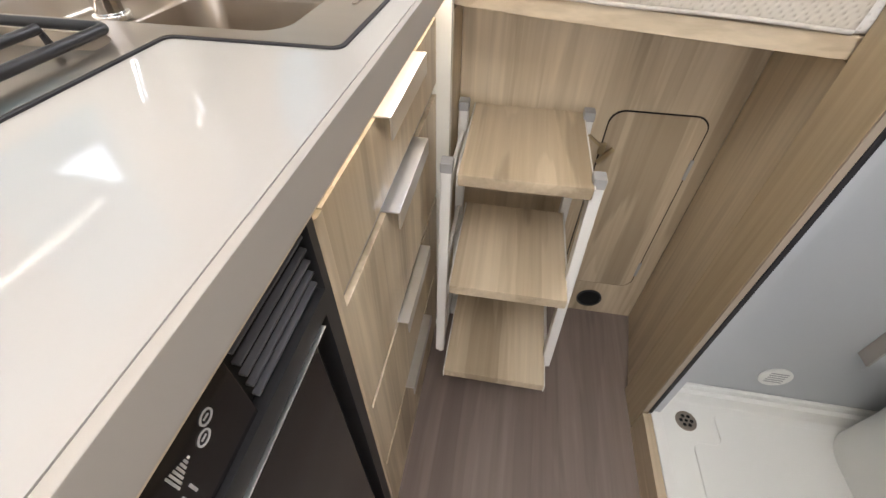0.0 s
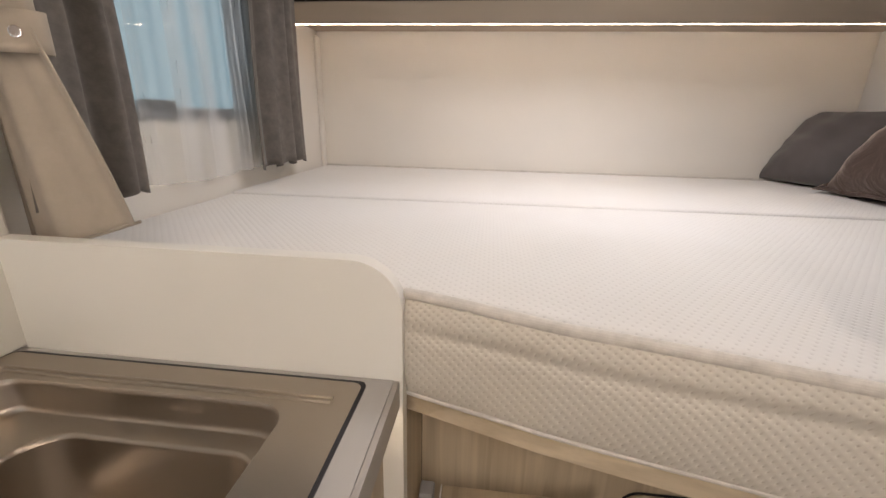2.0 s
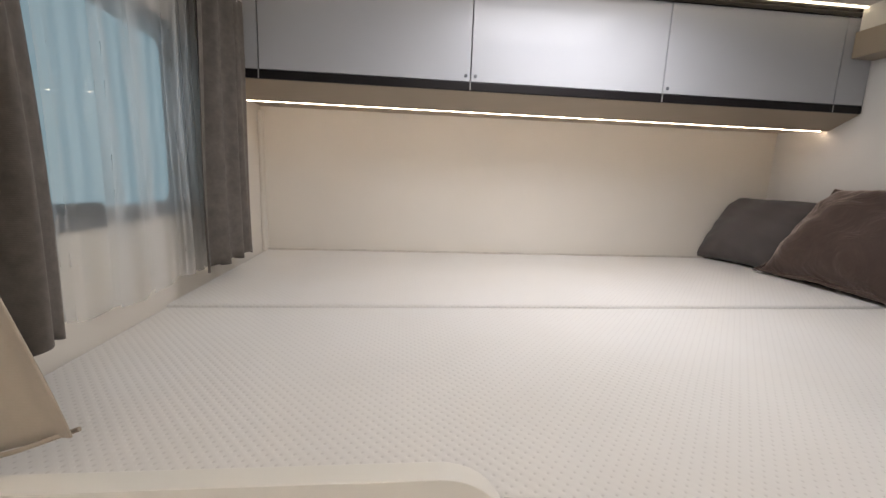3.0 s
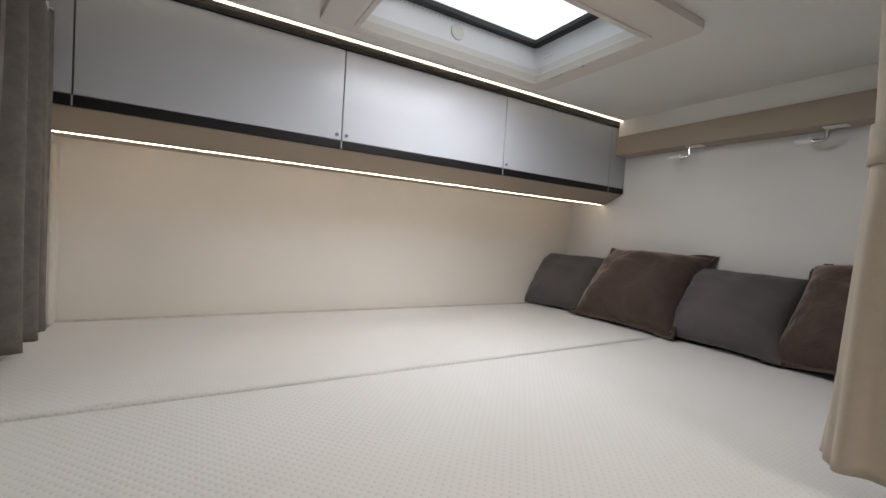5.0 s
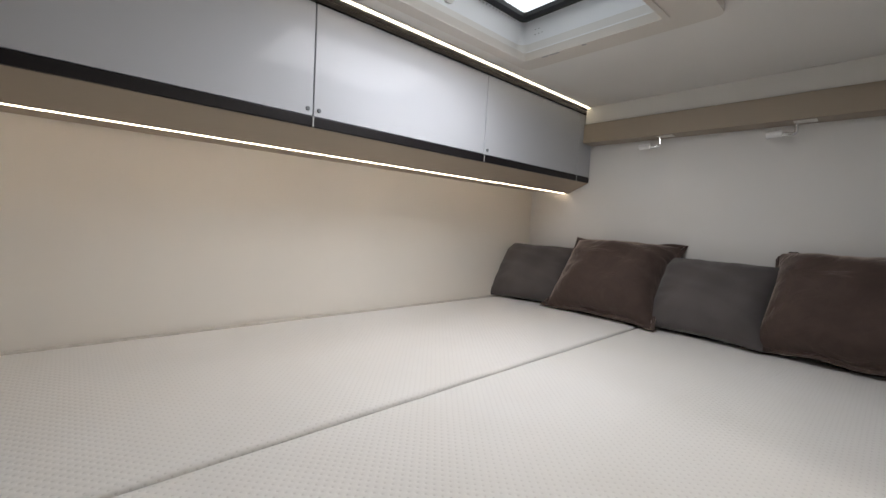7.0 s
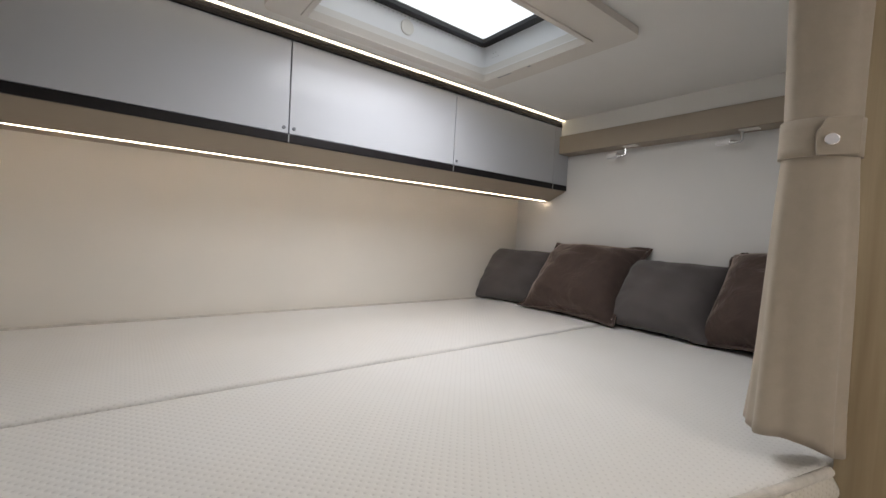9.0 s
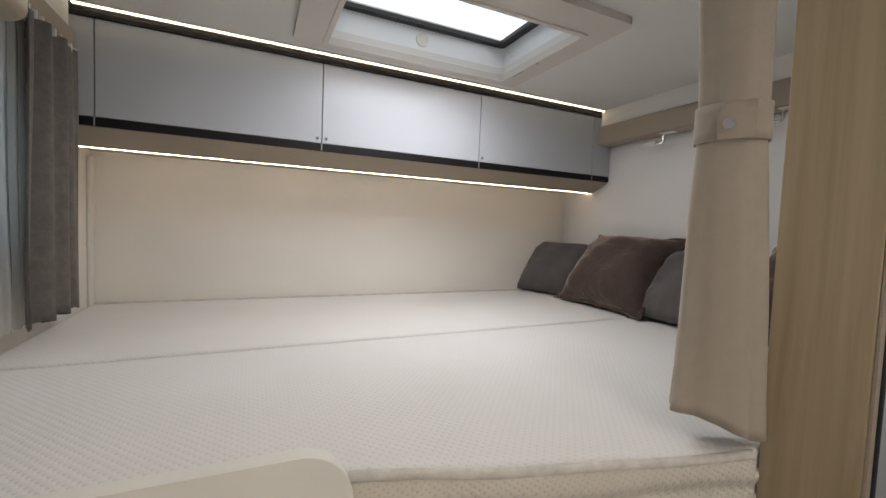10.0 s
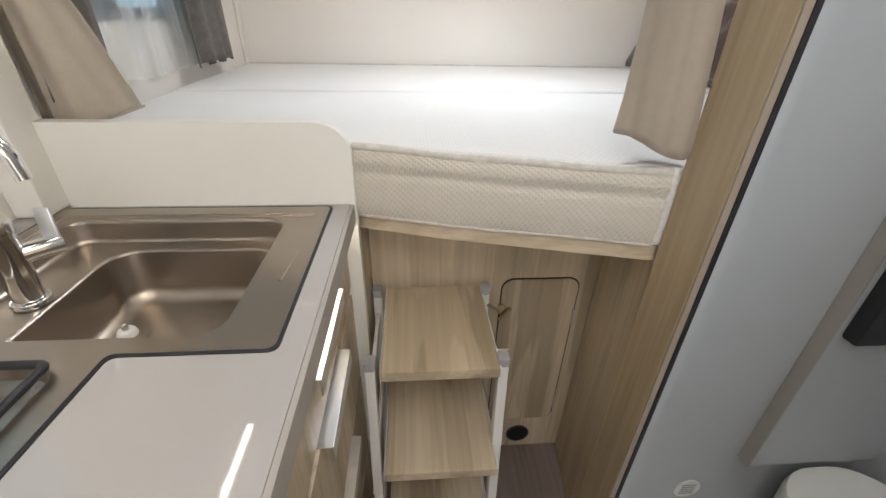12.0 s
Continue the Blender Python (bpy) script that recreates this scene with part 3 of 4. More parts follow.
reading_lamp(1.553)
reading_lamp(1.168)
hk = thing("wall_bracket", (0.69, 0.80, 1.6), "small black bracket on the white partition", "bracket")
part("plate", box(0.66, 0.72, 0.7975, 0.815, 1.54, 1.68, 0.005), black_plastic, hk)
part("arm", box(0.68, 0.70, 0.8152, 0.885, 1.58, 1.64, 0.004), black_plastic, hk)
pg = thing("coat_peg", (1.12, 0.975, 1.885), "small round white peg on the cornice", "peg")
part("stem", moved(cyl(0.005, 0.012, 16), pose(1.1165, 0.975, 1.885, 0, 90)), plastic_white, pg)
part("knob", moved(cyl(0.010, 0.008, 24, bevel=0.003), pose(1.107, 0.975, 1.885, 0, 90)), plastic_white, pg)

# ---- bed ----
FRONT = [(XL + 0.006, 0.952), (-0.142, 0.948), (0.03, 0.893), (0.396, 0.799), (XR - 0.004, 0.799)]


def mattress(outline, z0, z1, label, soft_edge):
    b = thing("mattress", (0.2, sum(p[1] for p in outline) / len(outline), z0), label, "mattress", "mattresses of the bed")
    bm = prism(outline, z0, z1)
    es = [e for e in bm.edges if abs(e.verts[0].co.z - e.verts[1].co.z) < 1e-6]
    bmesh.ops.bevel(bm, geom=es, offset=soft_edge, segments=3, affect="EDGES", profile=0.6)
    part("cover", bm, knit_mat, b)
    return b


m1 = mattress(FRONT + [(XR - 0.004, 1.5160), (XL + 0.006, 1.4920)], 0.957, BED, "white knitted mattress with dimpled cover on the bed base", 0.014)
m2 = mattress([(XL + 0.006, 1.494), (XR - 0.004, 1.518), (XR - 0.004, YB - 0.004), (XL + 0.006, YB - 0.004)], 0.957, BED + 0.004, "white knitted rear mattress strip along the back wall", 0.010)


def wavy(points, z, amp, seed, n=60):
    rnd = random.Random(seed)
    ph = [rnd.uniform(0, 6) for _ in range(2)]
    segs, out = [], []
    for a, b in zip(points, points[1:]):
        segs.append((Vector(a), Vector(b), (Vector(b) - Vector(a)).length))
    tot = sum(s[2] for s in segs)
    for k in range(n + 1):
        d = tot * k / n
        for a, b, l in segs:
            if d <= l + 1e-9:
                p = a + (b - a) * (d / l)
                break
            d -= l
        s = tot * k / n
        out.append((p.x, p.y, z + amp * (math.sin(9 * s + ph[0]) + 0.5 * math.sin(23 * s + ph[1]))))
    return out


def side_band(points, z0, z1, out):
    pts = wavy(points, 0.0, 0.0, 1, 80)

    def f(u, v):
        p = pts[min(80, round(u * 80))]
        q = pts[min(80, round(u * 80) + 1)] if u < 0.99 else p
        r = pts[max(0, round(u * 80) - 1)]
        d = Vector((q[0] - r[0], q[1] - r[1], 0)).normalized()
        b = out + 0.010 * math.sin(math.pi * v) ** 0.7 + 0.003 * math.sin(11 * u + 2) * math.sin(math.pi * v)
        b += 0.006 * math.exp(-((v - 0.86) / 0.10) ** 2) - 0.004 * math.exp(-((v - 0.70) / 0.06) ** 2)
        b += 0.004 * math.exp(-((u - 0.10 - 0.05 * v) / 0.02) ** 2) * v
        return Vector((p[0] + d.y * b, p[1] - d.x * b, z0 + (z1 - z0) * v))
    return sheet(f, 80, 24)


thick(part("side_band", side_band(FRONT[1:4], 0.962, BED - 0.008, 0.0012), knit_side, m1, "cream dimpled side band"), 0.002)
part("piping", tube(wavy([(x, y - 0.001) for x, y in FRONT[1:4]], BED - 0.007, 0.002, 4), 0.0070), piping_mat, m1, "cream seam cord")
part("lower_piping", tube(wavy([(x, y - 0.001) for x, y in FRONT[1:4]], 0.962, 0.0012, 5), 0.004), piping_mat, m1, "cream seam cord")
part("rear_piping", tube([(XL + 0.01, YB - 0.008, BED + 0.006), (XR - 0.01, YB - 0.008, BED + 0.006)], 0.004), piping_mat, m2, "cream seam cord")
bb = thing("bed", (0.2, 1.5, 0.92), "light oak bed frame board under the mattresses", "bed")
part("board", prism([(XL + 0.004, 0.958), (-0.1385, 0.953), (0.028, 0.898), (0.396, 0.804), (XR - 0.003, 0.804), (XR - 0.003, YB - 0.003), (XL + 0.004, YB - 0.003)], 0.926, 0.956, 0.002), oak_x, bb)
part("support", box(-0.13, 0.45, 1.088, 1.12, 0.88, 0.925, 0.002), oak_x, bb)

structure("bed_front_panel", box(-0.139, 0.459, 1.068, 1.086, 0, 0.925), oak_z, "streaked oak front panel under the bed", "panel")
ht = thing("storage_hatch", (0.31, 1.066, 0.15), "rounded oak storage hatch in the panel under the bed", "hatch")
HATCH = rounded(rect(0.203, 0.412, 0.148, 0.708), 0.032, 8)
part("panel", moved(prism(HATCH, 1.0635, 1.0678), XZ), oak_z, ht)
hl = rounded(rect(0.2005, 0.4150, 0.1460, 0.7108), 0.0335, 8)
part("gap", moved(plate(hl, [HATCH], 1.0648, 1.0675), XZ), void_black, ht)
for z0 in (0.20, 0.55):
    part("hinge", box(0.409, 0.417, 1.060, 1.0672, z0, z0 + 0.055, 0.0015), plastic_grey, ht)
lt2 = part("latch", box(0.196, 0.212, 1.058, 1.0632, 0.60, 0.63, 0.002), brass, ht, "dull metal latch")
part("latch_tongue", moved(box(-0.006, 0.006, -0.005, 0.0, -0.025, 0.025, 0.0015), pose(0.214, 1.057, 0.60, 0, 35)), brass, lt2)
ph = thing("pipe_opening", (0.312, 1.066, 0.067), "black round pipe opening low in the oak panel", "opening")
part("rim", moved(plate([(0.039 * math.cos(a), 0.039 * math.sin(a)) for a in np.linspace(0, 2 * math.pi, 32, False)], [[(0.034 * math.cos(a), 0.034 * math.sin(a)) for a in np.linspace(0, 2 * math.pi, 32, False)]], 0, 0.004), Matrix.Translation((0.312, 1.0635, 0.067)) @ XZ), black_plastic, ph)
part("hollow", moved(cyl(0.034, 0.002, 32), pose(0.312, 1.0665, 0.067, 90)), void_black, ph)


# ---- cushions ----
def cushion(base, yaw, lean, w, h, t, mat, label, edge, seed, roll=0):
    """A square cushion leaning back; base is the middle of its lower edge."""
    rnd = random.Random(seed)
    c = new("cushion")
    tagged(c, label, "cushion", "cushions along the side wall")
    m = pose(*base, 0, 0, yaw) @ pose(0, 0, 0, 0, -lean) @ pose(0, 0, 0, roll) @ pose(0, 0, h / 2)
    c.matrix_world = m
    ph = [rnd.uniform(0, 6.3) for _ in range(6)]
    n = 34
    bm = bmesh.new()

    def surf(u, v, side):
        a, b = 2 * u - 1, 2 * v - 1
        pin = 1 - 0.075 * (1 - a * a) * b * b
        pin2 = 1 - 0.075 * (1 - b * b) * a * a
        fat = max(0.0, (1 - abs(a) ** 3) * (1 - abs(b) ** 3)) ** 0.68
        crease = 0.004 * math.sin(7 * a + ph[0] + 3 * b) * fat + 0.003 * math.sin(13 * b + ph[1] - 4 * a) * fat
        crease += 0.0035 * math.sin(26 * (a + b) + ph[2]) * fat * max(0, abs(a * b) - 0.25)
        near = max(abs(a), abs(b))
        crease += 0.006 * math.sin(9 * math.atan2(b, a) * 2 + ph[4]) * max(0.0, near - 0.45) * fat
        return Vector((side * (t * 0.5 * fat + crease), a * w / 2 * pin2, b * h / 2 * pin))
    for side in (-1, 1):
        g = [[bm.verts.new(surf(i / n, j / n, side)) for j in range(n + 1)] for i in range(n + 1)]
        for i in range(n):
            for j in range(n):
                q = (g[i][j], g[i + 1][j], g[i + 1][j + 1], g[i][j + 1])
                bm.faces.new(q if side > 0 else q[::-1])
    bmesh.ops.remove_doubles(bm, verts=bm.verts, dist=0.0008)
    ob = new("cover", bpy.data.meshes.new("cover"))
    ob.parent = c
    finish(ob, bm, mat)
    if edge:
        loop = []
        for k in range(96):
            s = k / 24.0
            i, fr = int(s), s - int(s)
            u, v = ((fr, 0), (1, fr), (1 - fr, 1), (0, 1 - fr))[i]
            p = surf(u, v, 1)
            cr = max(0, abs((2 * u - 1) * (2 * v - 1)) - 0.7) * 0.03
            loop.append(Vector((0.004 * math.sin(k * 0.7 + ph[3]) * (1 + 40 * cr), p.y * (1 + cr * 2), p.z * (1 + cr * 2))))
        pb = new("piping", bpy.data.meshes.new("piping"))
        pb.parent = c
        finish(pb, tube(loop, 0.0045, 8, closed=True), mat)
        fb = bmesh.new()
        rings = []
        for r in range(4):
            row = []
            for k, p in enumerate(loop):
                ear = max(0.0, abs(p.y * p.z) / (w * h / 4) - 0.6)
                out = r / 3 * (0.010 + 0.010 * ear)
                q = Vector((0, p.y, p.z)).normalized()
                row.append(fb.verts.new((p.x + r / 3 * 0.007 * math.sin(k * 0.55 + ph[5]), p.y + q.y * out, p.z + q.z * out)))
            rings.append(row)
        for a, b in zip(rings, rings[1:]):
            for k in range(len(loop)):
                fb.faces.new((a[k - 1], a[k], b[k], b[k - 1]))
        fl = new("flange", bpy.data.meshes.new("flange"))
        fl.parent = c
        thick(finish(fl, fb, mat), 0.004)
    return c


G, V = "dark grey corded cushion leaning on the side wall", "brown velvet cushion with piped edges leaning on the side wall"
cushion((0.970, 1.988, BED + 0.010), 14, -38, 0.355, 0.295, 0.15, cord_grey, G, False, 1)
cushion((0.955, 1.662, BED + 0.016), 0, -40, 0.41, 0.345, 0.205, velvet_brown, V, True, 2)
cushion((0.980, 1.335, BED + 0.010), -3, -36, 0.345, 0.29, 0.15, cord_grey, G, False, 3)
cushion((0.975, 1.012, BED + 0.016), -4, -38, 0.375, 0.345, 0.205, velvet_brown, V, True, 4)


# ---- cream curtains on either side of the bed opening ----
def bundle(levels, ph, folds=5, n=72, hem=0.0):
    """A gathered curtain: levels of (z, cx, cy, half width, half depth, turn, fold depth); hem tilts the lower edge."""
    low = levels[0][0]
    bm = bmesh.new()
    rows = []
    steps = []
    for a, b in zip(levels, levels[1:]):
        k = max(2, int(abs(a[0] - b[0]) / 0.02))
        for i in range(k):
            t = i / k
            t = t * t * (3 - 2 * t)
            steps.append([p + (q - p) * t for p, q in zip(a, b)])
    steps.append(list(levels[-1]))
    for z, cx, cy, rx, ry, turn, fd in steps:
        row = []
        for k in range(n):
            a = 2 * math.pi * k / n
            w = 1 + fd * (math.sin(folds * a + ph + 1.2 * z) * 0.6 + math.sin((folds + 4) * a - ph) * 0.4)
            p = Vector((rx * math.cos(a) * w, ry * math.sin(a) * w, 0))
            p = Matrix.Rotation(radians(turn), 3, "Z") @ p
            dip = hem * math.cos(a) * max(0.0, 1 - (z - low) / 0.2)
            row.append(bm.verts.new((cx + p.x, cy + p.y, z + 0.004 * math.sin(3 * a + ph) - dip)))
        rows.append(row)
    for a, b in zip(rows, rows[1:]):
        for k in range(n):
            bm.faces.new((a[k - 1], a[k], b[k], b[k - 1]))
    bmesh.ops.recalc_face_normals(bm, faces=bm.faces)
    return bm


def tie(cx, cy, rx, ry, z0, z1, turn, tilt=0.0, n=64):
    bm = bmesh.new()
    rows = []
    for z in np.linspace(z0, z1, 5):
        row = []
        for k in range(n):
            a = 2 * math.pi * k / n
            p = Matrix.Rotation(radians(turn), 3, "Z") @ Vector((rx * math.cos(a), ry * math.sin(a), 0))
            row.append(bm.verts.new((cx + p.x, cy + p.y, float(z) + tilt * p.x)))
        rows.append(row)
    for a, b in zip(rows, rows[1:]):
        for k in range(n):
            bm.faces.new((a[k - 1], a[k], b[k], b[k - 1]))
    return bm


rc = thing("bed_curtain", (0.34, 0.82, 1.12), "cream curtain tied back with a snap band beside the oak jamb", "curtain", "curtains across the bed")
thick(part("cloth", bundle([(1.139, 0.367, 0.836, 0.060, 0.036, -48, 0.14), (1.20, 0.365, 0.835, 0.056, 0.034, -50, 0.11), (1.30, 0.360, 0.833, 0.052, 0.032, -54, 0.08), (1.45, 0.347, 0.829, 0.045, 0.029, -60, 0.06),
      (1.53, 0.343, 0.828, 0.040, 0.027, -64, 0.03), (1.59, 0.342, 0.828, 0.040, 0.027, -64, 0.03), (1.75, 0.334, 0.829, 0.043, 0.028, -60, 0.07), (1.925, 0.325, 0.83, 0.047, 0.03, -58, 0.1)], 0.6, 5, hem=0.013), linen_cream, rc), 0.0015)
tb = part("tie_band", tie(0.343, 0.828, 0.0435, 0.0305, 1.532, 1.582, -64), linen_cream, rc, "cream tie-back band")
thick(tb, 0.002)
part("flap", moved(prism(rounded([(-0.012, -0.024), (0.03, -0.024), (0.03, 0.024), (-0.004, 0.024), (-0.014, 0.004)], 0.003), 0, 0.003, 0.0008), pose(0.3135, 0.814, 1.556, 90, 0, -65)), linen_cream, tb)
part("snap", moved(cyl(0.008, 0.004, 24, bevel=0.0015), pose(0.3085, 0.8105, 1.551, 90, 0, -65)), chrome, tb, "shiny metal snap button")


def flare(y, ztop, zb_l, zb_r, top_l, top_r, bot_l, bot_r, folds, depth, ph):
    """Cloth that widens from the tie down to a slanted hem."""
    def f(u, v):
        e = v ** 1.15
        xl, xr = bot_l + (top_l - bot_l) * e, bot_r + (top_r - bot_r) * e
        zb = zb_l + (zb_r - zb_l) * u
        w = math.sin(2 * math.pi * folds * u + ph) * (0.35 + 0.65 * (1 - v)) + 0.3 * math.sin(4.4 * math.pi * folds * u + 2 * ph + 2 * v)
        return Vector((xl + (xr - xl) * u, y + depth * w, zb + (ztop - zb) * v))
    return sheet(f, 60, 26)


lc = thing("bed_curtain", (-0.63, 0.985, 1.12), "cream curtain tied back in a flare at the side wall", "curtain", "curtains across the bed")
thick(part("cloth", flare(0.975, 1.40, 1.112, 1.163, -0.672, -0.590, -0.668, -0.504, 1.3, 0.008, 2.2), linen_cream, lc), 0.0016)
thick(part("rear_fold", flare(0.996, 1.40, 1.112, 1.12, -0.700, -0.62, -0.706, -0.60, 1.8, 0.008, 0.4), linen_cream, lc), 0.0016)
thick(part("upper_cloth", bundle([(1.385, -0.645, 0.982, 0.052, 0.018, 0, 0.03), (1.42, -0.646, 0.982, 0.052, 0.02, 0, 0.03), (1.6, -0.65, 0.985, 0.05, 0.026, 0, 0.08), (1.925, -0.655, 0.985, 0.055, 0.028, 0, 0.1)], 2.0, 4), linen_cream, lc), 0.0015)
part("hem", tube([(-0.66, 0.969, 1.116), (-0.6, 0.972, 1.134), (-0.55, 0.972, 1.149), (-0.505, 0.978, 1.164)], 0.0022, 8), linen_cream, lc)
tb2 = part("tie_band", tie(-0.641, 0.982, 0.058, 0.0255, 1.366, 1.412, 0), linen_cream, lc, "cream tie-back band")
thick(tb2, 0.002)
part("snap", moved(cyl(0.007, 0.004, 24, bevel=0.0015), pose(-0.600, 0.9630, 1.388, 90, 0, 24)), chrome, tb2, "shiny metal snap button")

# ---- kitchen ----
dv = thing("kitchen_divider", (-0.4, 0.935, 0), "white divider board between kitchen and bed with rounded corner", "divider board")
part("board", moved(prism(rounded([(-0.662, 0.0), (-0.1405, 0.0), (-0.1405, 1.148), (-0.662, 1.148)], [0, 0, 0.062, 0], 10), 0.9225, 0.945, 0.0015), XZ), board_white, dv)
part("upright", box(XL + 0.001, -0.662, 0.87, 0.945, 0.9945, ZC - 0.001, 0.006), board_white, dv)

COMBO = rounded([(-0.668, 0.912), (-0.182, 0.912), (-0.182, 0.524), (-0.358, 0.524), (-0.372, -0.08), (-0.668, -0.08)], [0.02, 0.01, 0.012, 0.01, 0.02, 0.02], 5)
CUT = rounded([(-0.66, 0.904), (-0.19, 0.904), (-0.19, 0.532), (-0.366, 0.532), (-0.38, -0.072), (-0.66, -0.072)], 0.012, 5)
wt = thing("worktop", (-0.43, 0.2, TOP), "glossy beige-white worktop with grey front edging", "worktop")
top = plate(rect(XL + 0.001, -0.152, -1.2, 0.9215), [CUT], TOP - 0.034, TOP)
part("top", top, worktop_mat, wt)
part("front_edging", box(-0.1519, -0.1445, -1.2, 0.9215, TOP - 0.038, TOP - 0.0003, 0.0012), edge_grey, wt, "grey edging strip")
part("lower_lip", box(-0.1525, -0.1455, -1.2, 0.9215, TOP - 0.0405, TOP - 0.0383, 0.0006), oak_y, wt, "thin oak lip")
part("led_strip", box(-0.162, -0.158, 0.40, 0.92, TOP - 0.0385, TOP - 0.0362), glow("worktop_led", (1.0, 0.88, 0.70), 15.0), wt, "glowing LED line under the edge")

sk = thing("sink_and_hob", (-0.43, 0.5, TOP), "brushed steel sink and hob unit set in a black gasket", "sink")
part("gasket", plate(COMBO, [CUT], TOP - 0.002, TOP + 0.0018), rubber, sk, "black rubber gasket")
BOWL = rounded(rect(-0.626, -0.254, 0.553, 0.857), 0.033, 8)
HOBCUT = rounded(rect(-0.640, -0.395, -0.05, 0.515), 0.03, 8)
INNER_PLATE = rounded([(-0.6635, 0.9075), (-0.1865, 0.9075), (-0.1865, 0.5285), (-0.3625, 0.5285), (-0.3765, -0.0755), (-0.6635, -0.0755)], 0.011, 5)
pl = plate(INNER_PLATE, [BOWL, HOBCUT], TOP - 0.001, TOP + 0.0022)
part("rim_plate", pl, steel_x, sk)


bowl = loft([(rr(-0.626, -0.254, 0.553, 0.857, 0.033), TOP + 0.0022), (rr(-0.6235, -0.2555, 0.5545, 0.8555, 0.034), TOP + 0.0004), (rr(-0.622, -0.2565, 0.5555, 0.8545, 0.034), TOP - 0.004),
             (rr(-0.617, -0.259, 0.558, 0.853, 0.034), TOP - 0.030), (rr(-0.613, -0.2615, 0.5595, 0.8515, 0.034), TOP - 0.0355), (rr(-0.607, -0.2645, 0.561, 0.8485, 0.034), TOP - 0.038),
             (rr(-0.545, -0.266, 0.5625, 0.829, 0.045), TOP - 0.0395), (rr(-0.541, -0.2665, 0.563, 0.826, 0.045), TOP - 0.0405), (rr(-0.538, -0.2675, 0.564, 0.823, 0.045), TOP - 0.044),
             (rr(-0.530, -0.271, 0.571, 0.814, 0.047), TOP - 0.108), (rr(-0.526, -0.2735, 0.5745, 0.810, 0.047), TOP - 0.118), (rr(-0.519, -0.279, 0.581, 0.803, 0.046), TOP - 0.126), (rr(-0.508, -0.289, 0.592, 0.792, 0.042), TOP - 0.131), (rr(-0.50, -0.46, 0.69, 0.73, 0.018), TOP - 0.134)])
part("bowl", bowl, steel_x, sk)
dr = part("drain", moved(cyl(0.027, 0.003, 32, bevel=0.001), pose(-0.483, 0.71, TOP - 0.130)), steel_x, sk)
part("plug", moved(cyl(0.016, 0.012, 28, 0.012, 0.003), pose(-0.487, 0.71, TOP - 0.123)), plastic_white, dr, "white plug with chrome knob")
part("plug_knob", moved(cyl(0.006, 0.012, 20, 0.004, 0.0015), pose(-0.487, 0.71, TOP - 0.114)), chrome, dr)
part("rim_groove", moved(box(-0.003, 0.003, -0.04, 0.04, 0, 0.0022, 0.001), pose(-0.213, 0.70, TOP + 0.0022, 0, 0, -4)), steel_x, sk)
for k in range(2):
    part("rim_bead", tube([(-0.643 + 0.008 * k, 0.72, TOP + 0.0022), (-0.643 + 0.008 * k, 0.868 - 0.008 * k, TOP + 0.0022), (-0.635 + 0.008 * k, 0.876 - 0.008 * k, TOP + 0.0022), (-0.212, 0.876 - 0.008 * k, TOP + 0.0022)], 0.0022, 10), steel_x, sk)
hob = part("hob_pan", loft([(rr(-0.640, -0.395, -0.05, 0.515, 0.03), TOP + 0.002), (rr(-0.634, -0.401, -0.044, 0.509, 0.03), TOP - 0.012), (rr(-0.62, -0.415, -0.03, 0.495, 0.03), TOP - 0.014)]), steel_x, sk)
for cy in (0.12, 0.36):
    part("burner", moved(cyl(0.035, 0.014, 32, 0.03, 0.003), pose(-0.52, cy, TOP - 0.007)), black_plastic, hob)
    part("burner_cap", moved(cyl(0.024, 0.006, 32, 0.022, 0.002), pose(-0.52, cy, TOP + 0.003)), black_brown, hob)
part("support_frame", tube([(x, y, TOP + 0.012) for x, y in rounded(rect(-0.630, -0.402, -0.032, 0.506), 0.008, 4)], 0.0048, 10, closed=True), black_plastic, hob)
for y in (0.12, 0.245, 0.36):
    part("pan_support", tube([(-0.628, y, TOP + 0.012), (-0.41, y, TOP + 0.012), (-0.405, y, TOP - 0.01)], 0.0045), black_plastic, hob)
for x in (-0.58, -0.46):
    part("pan_support", tube([(x, -0.03, TOP + 0.012), (x, 0.49, TOP + 0.012), (x, 0.494, TOP - 0.01)], 0.0045), black_plastic, hob)

tp = thing("tap", (-0.566, 0.680, TOP - 0.038), "chrome mixer tap with a flat lever behind the sink", "tap")
TX, TY, TZ = -0.566, 0.680, TOP - 0.038
part("base", moved(cyl(0.024, 0.008, 32, 0.023, 0.002), pose(TX, TY, TZ + 0.004)), chrome, tp)
part("column", moved(cyl(0.018, 0.105, 32, 0.021, 0.003), pose(TX, TY, TZ + 0.06)), chrome, tp)
part("collar", moved(cyl(0.0225, 0.02, 32, 0.0225, 0.003), pose(TX, TY, TZ + 0.116)), chrome, tp)
arm = [(TX - 0.003, TY, TZ + 0.12), (TX - 0.016, TY, TZ + 0.165), (TX - 0.022, TY, TZ + 0.19)]
for k in range(13):
    a = math.pi * (1.0 - k / 12 * 0.95)
    arm.append((TX + 0.018 + 0.04 * math.cos(a), TY + 0.012 * k / 12, TZ + 0.20 + 0.04 * math.sin(a)))
arm.append((TX + 0.060, TY + 0.013, TZ + 0.178))
part("spout", tube(arm, 0.009, 16), chrome, tp)
part("valve", moved(cyl(0.0135, 0.05, 28, 0.0135, 0.003), pose(TX + 0.024, TY + 0.027, TZ + 0.072, 90, 0, -42)), chrome, tp)
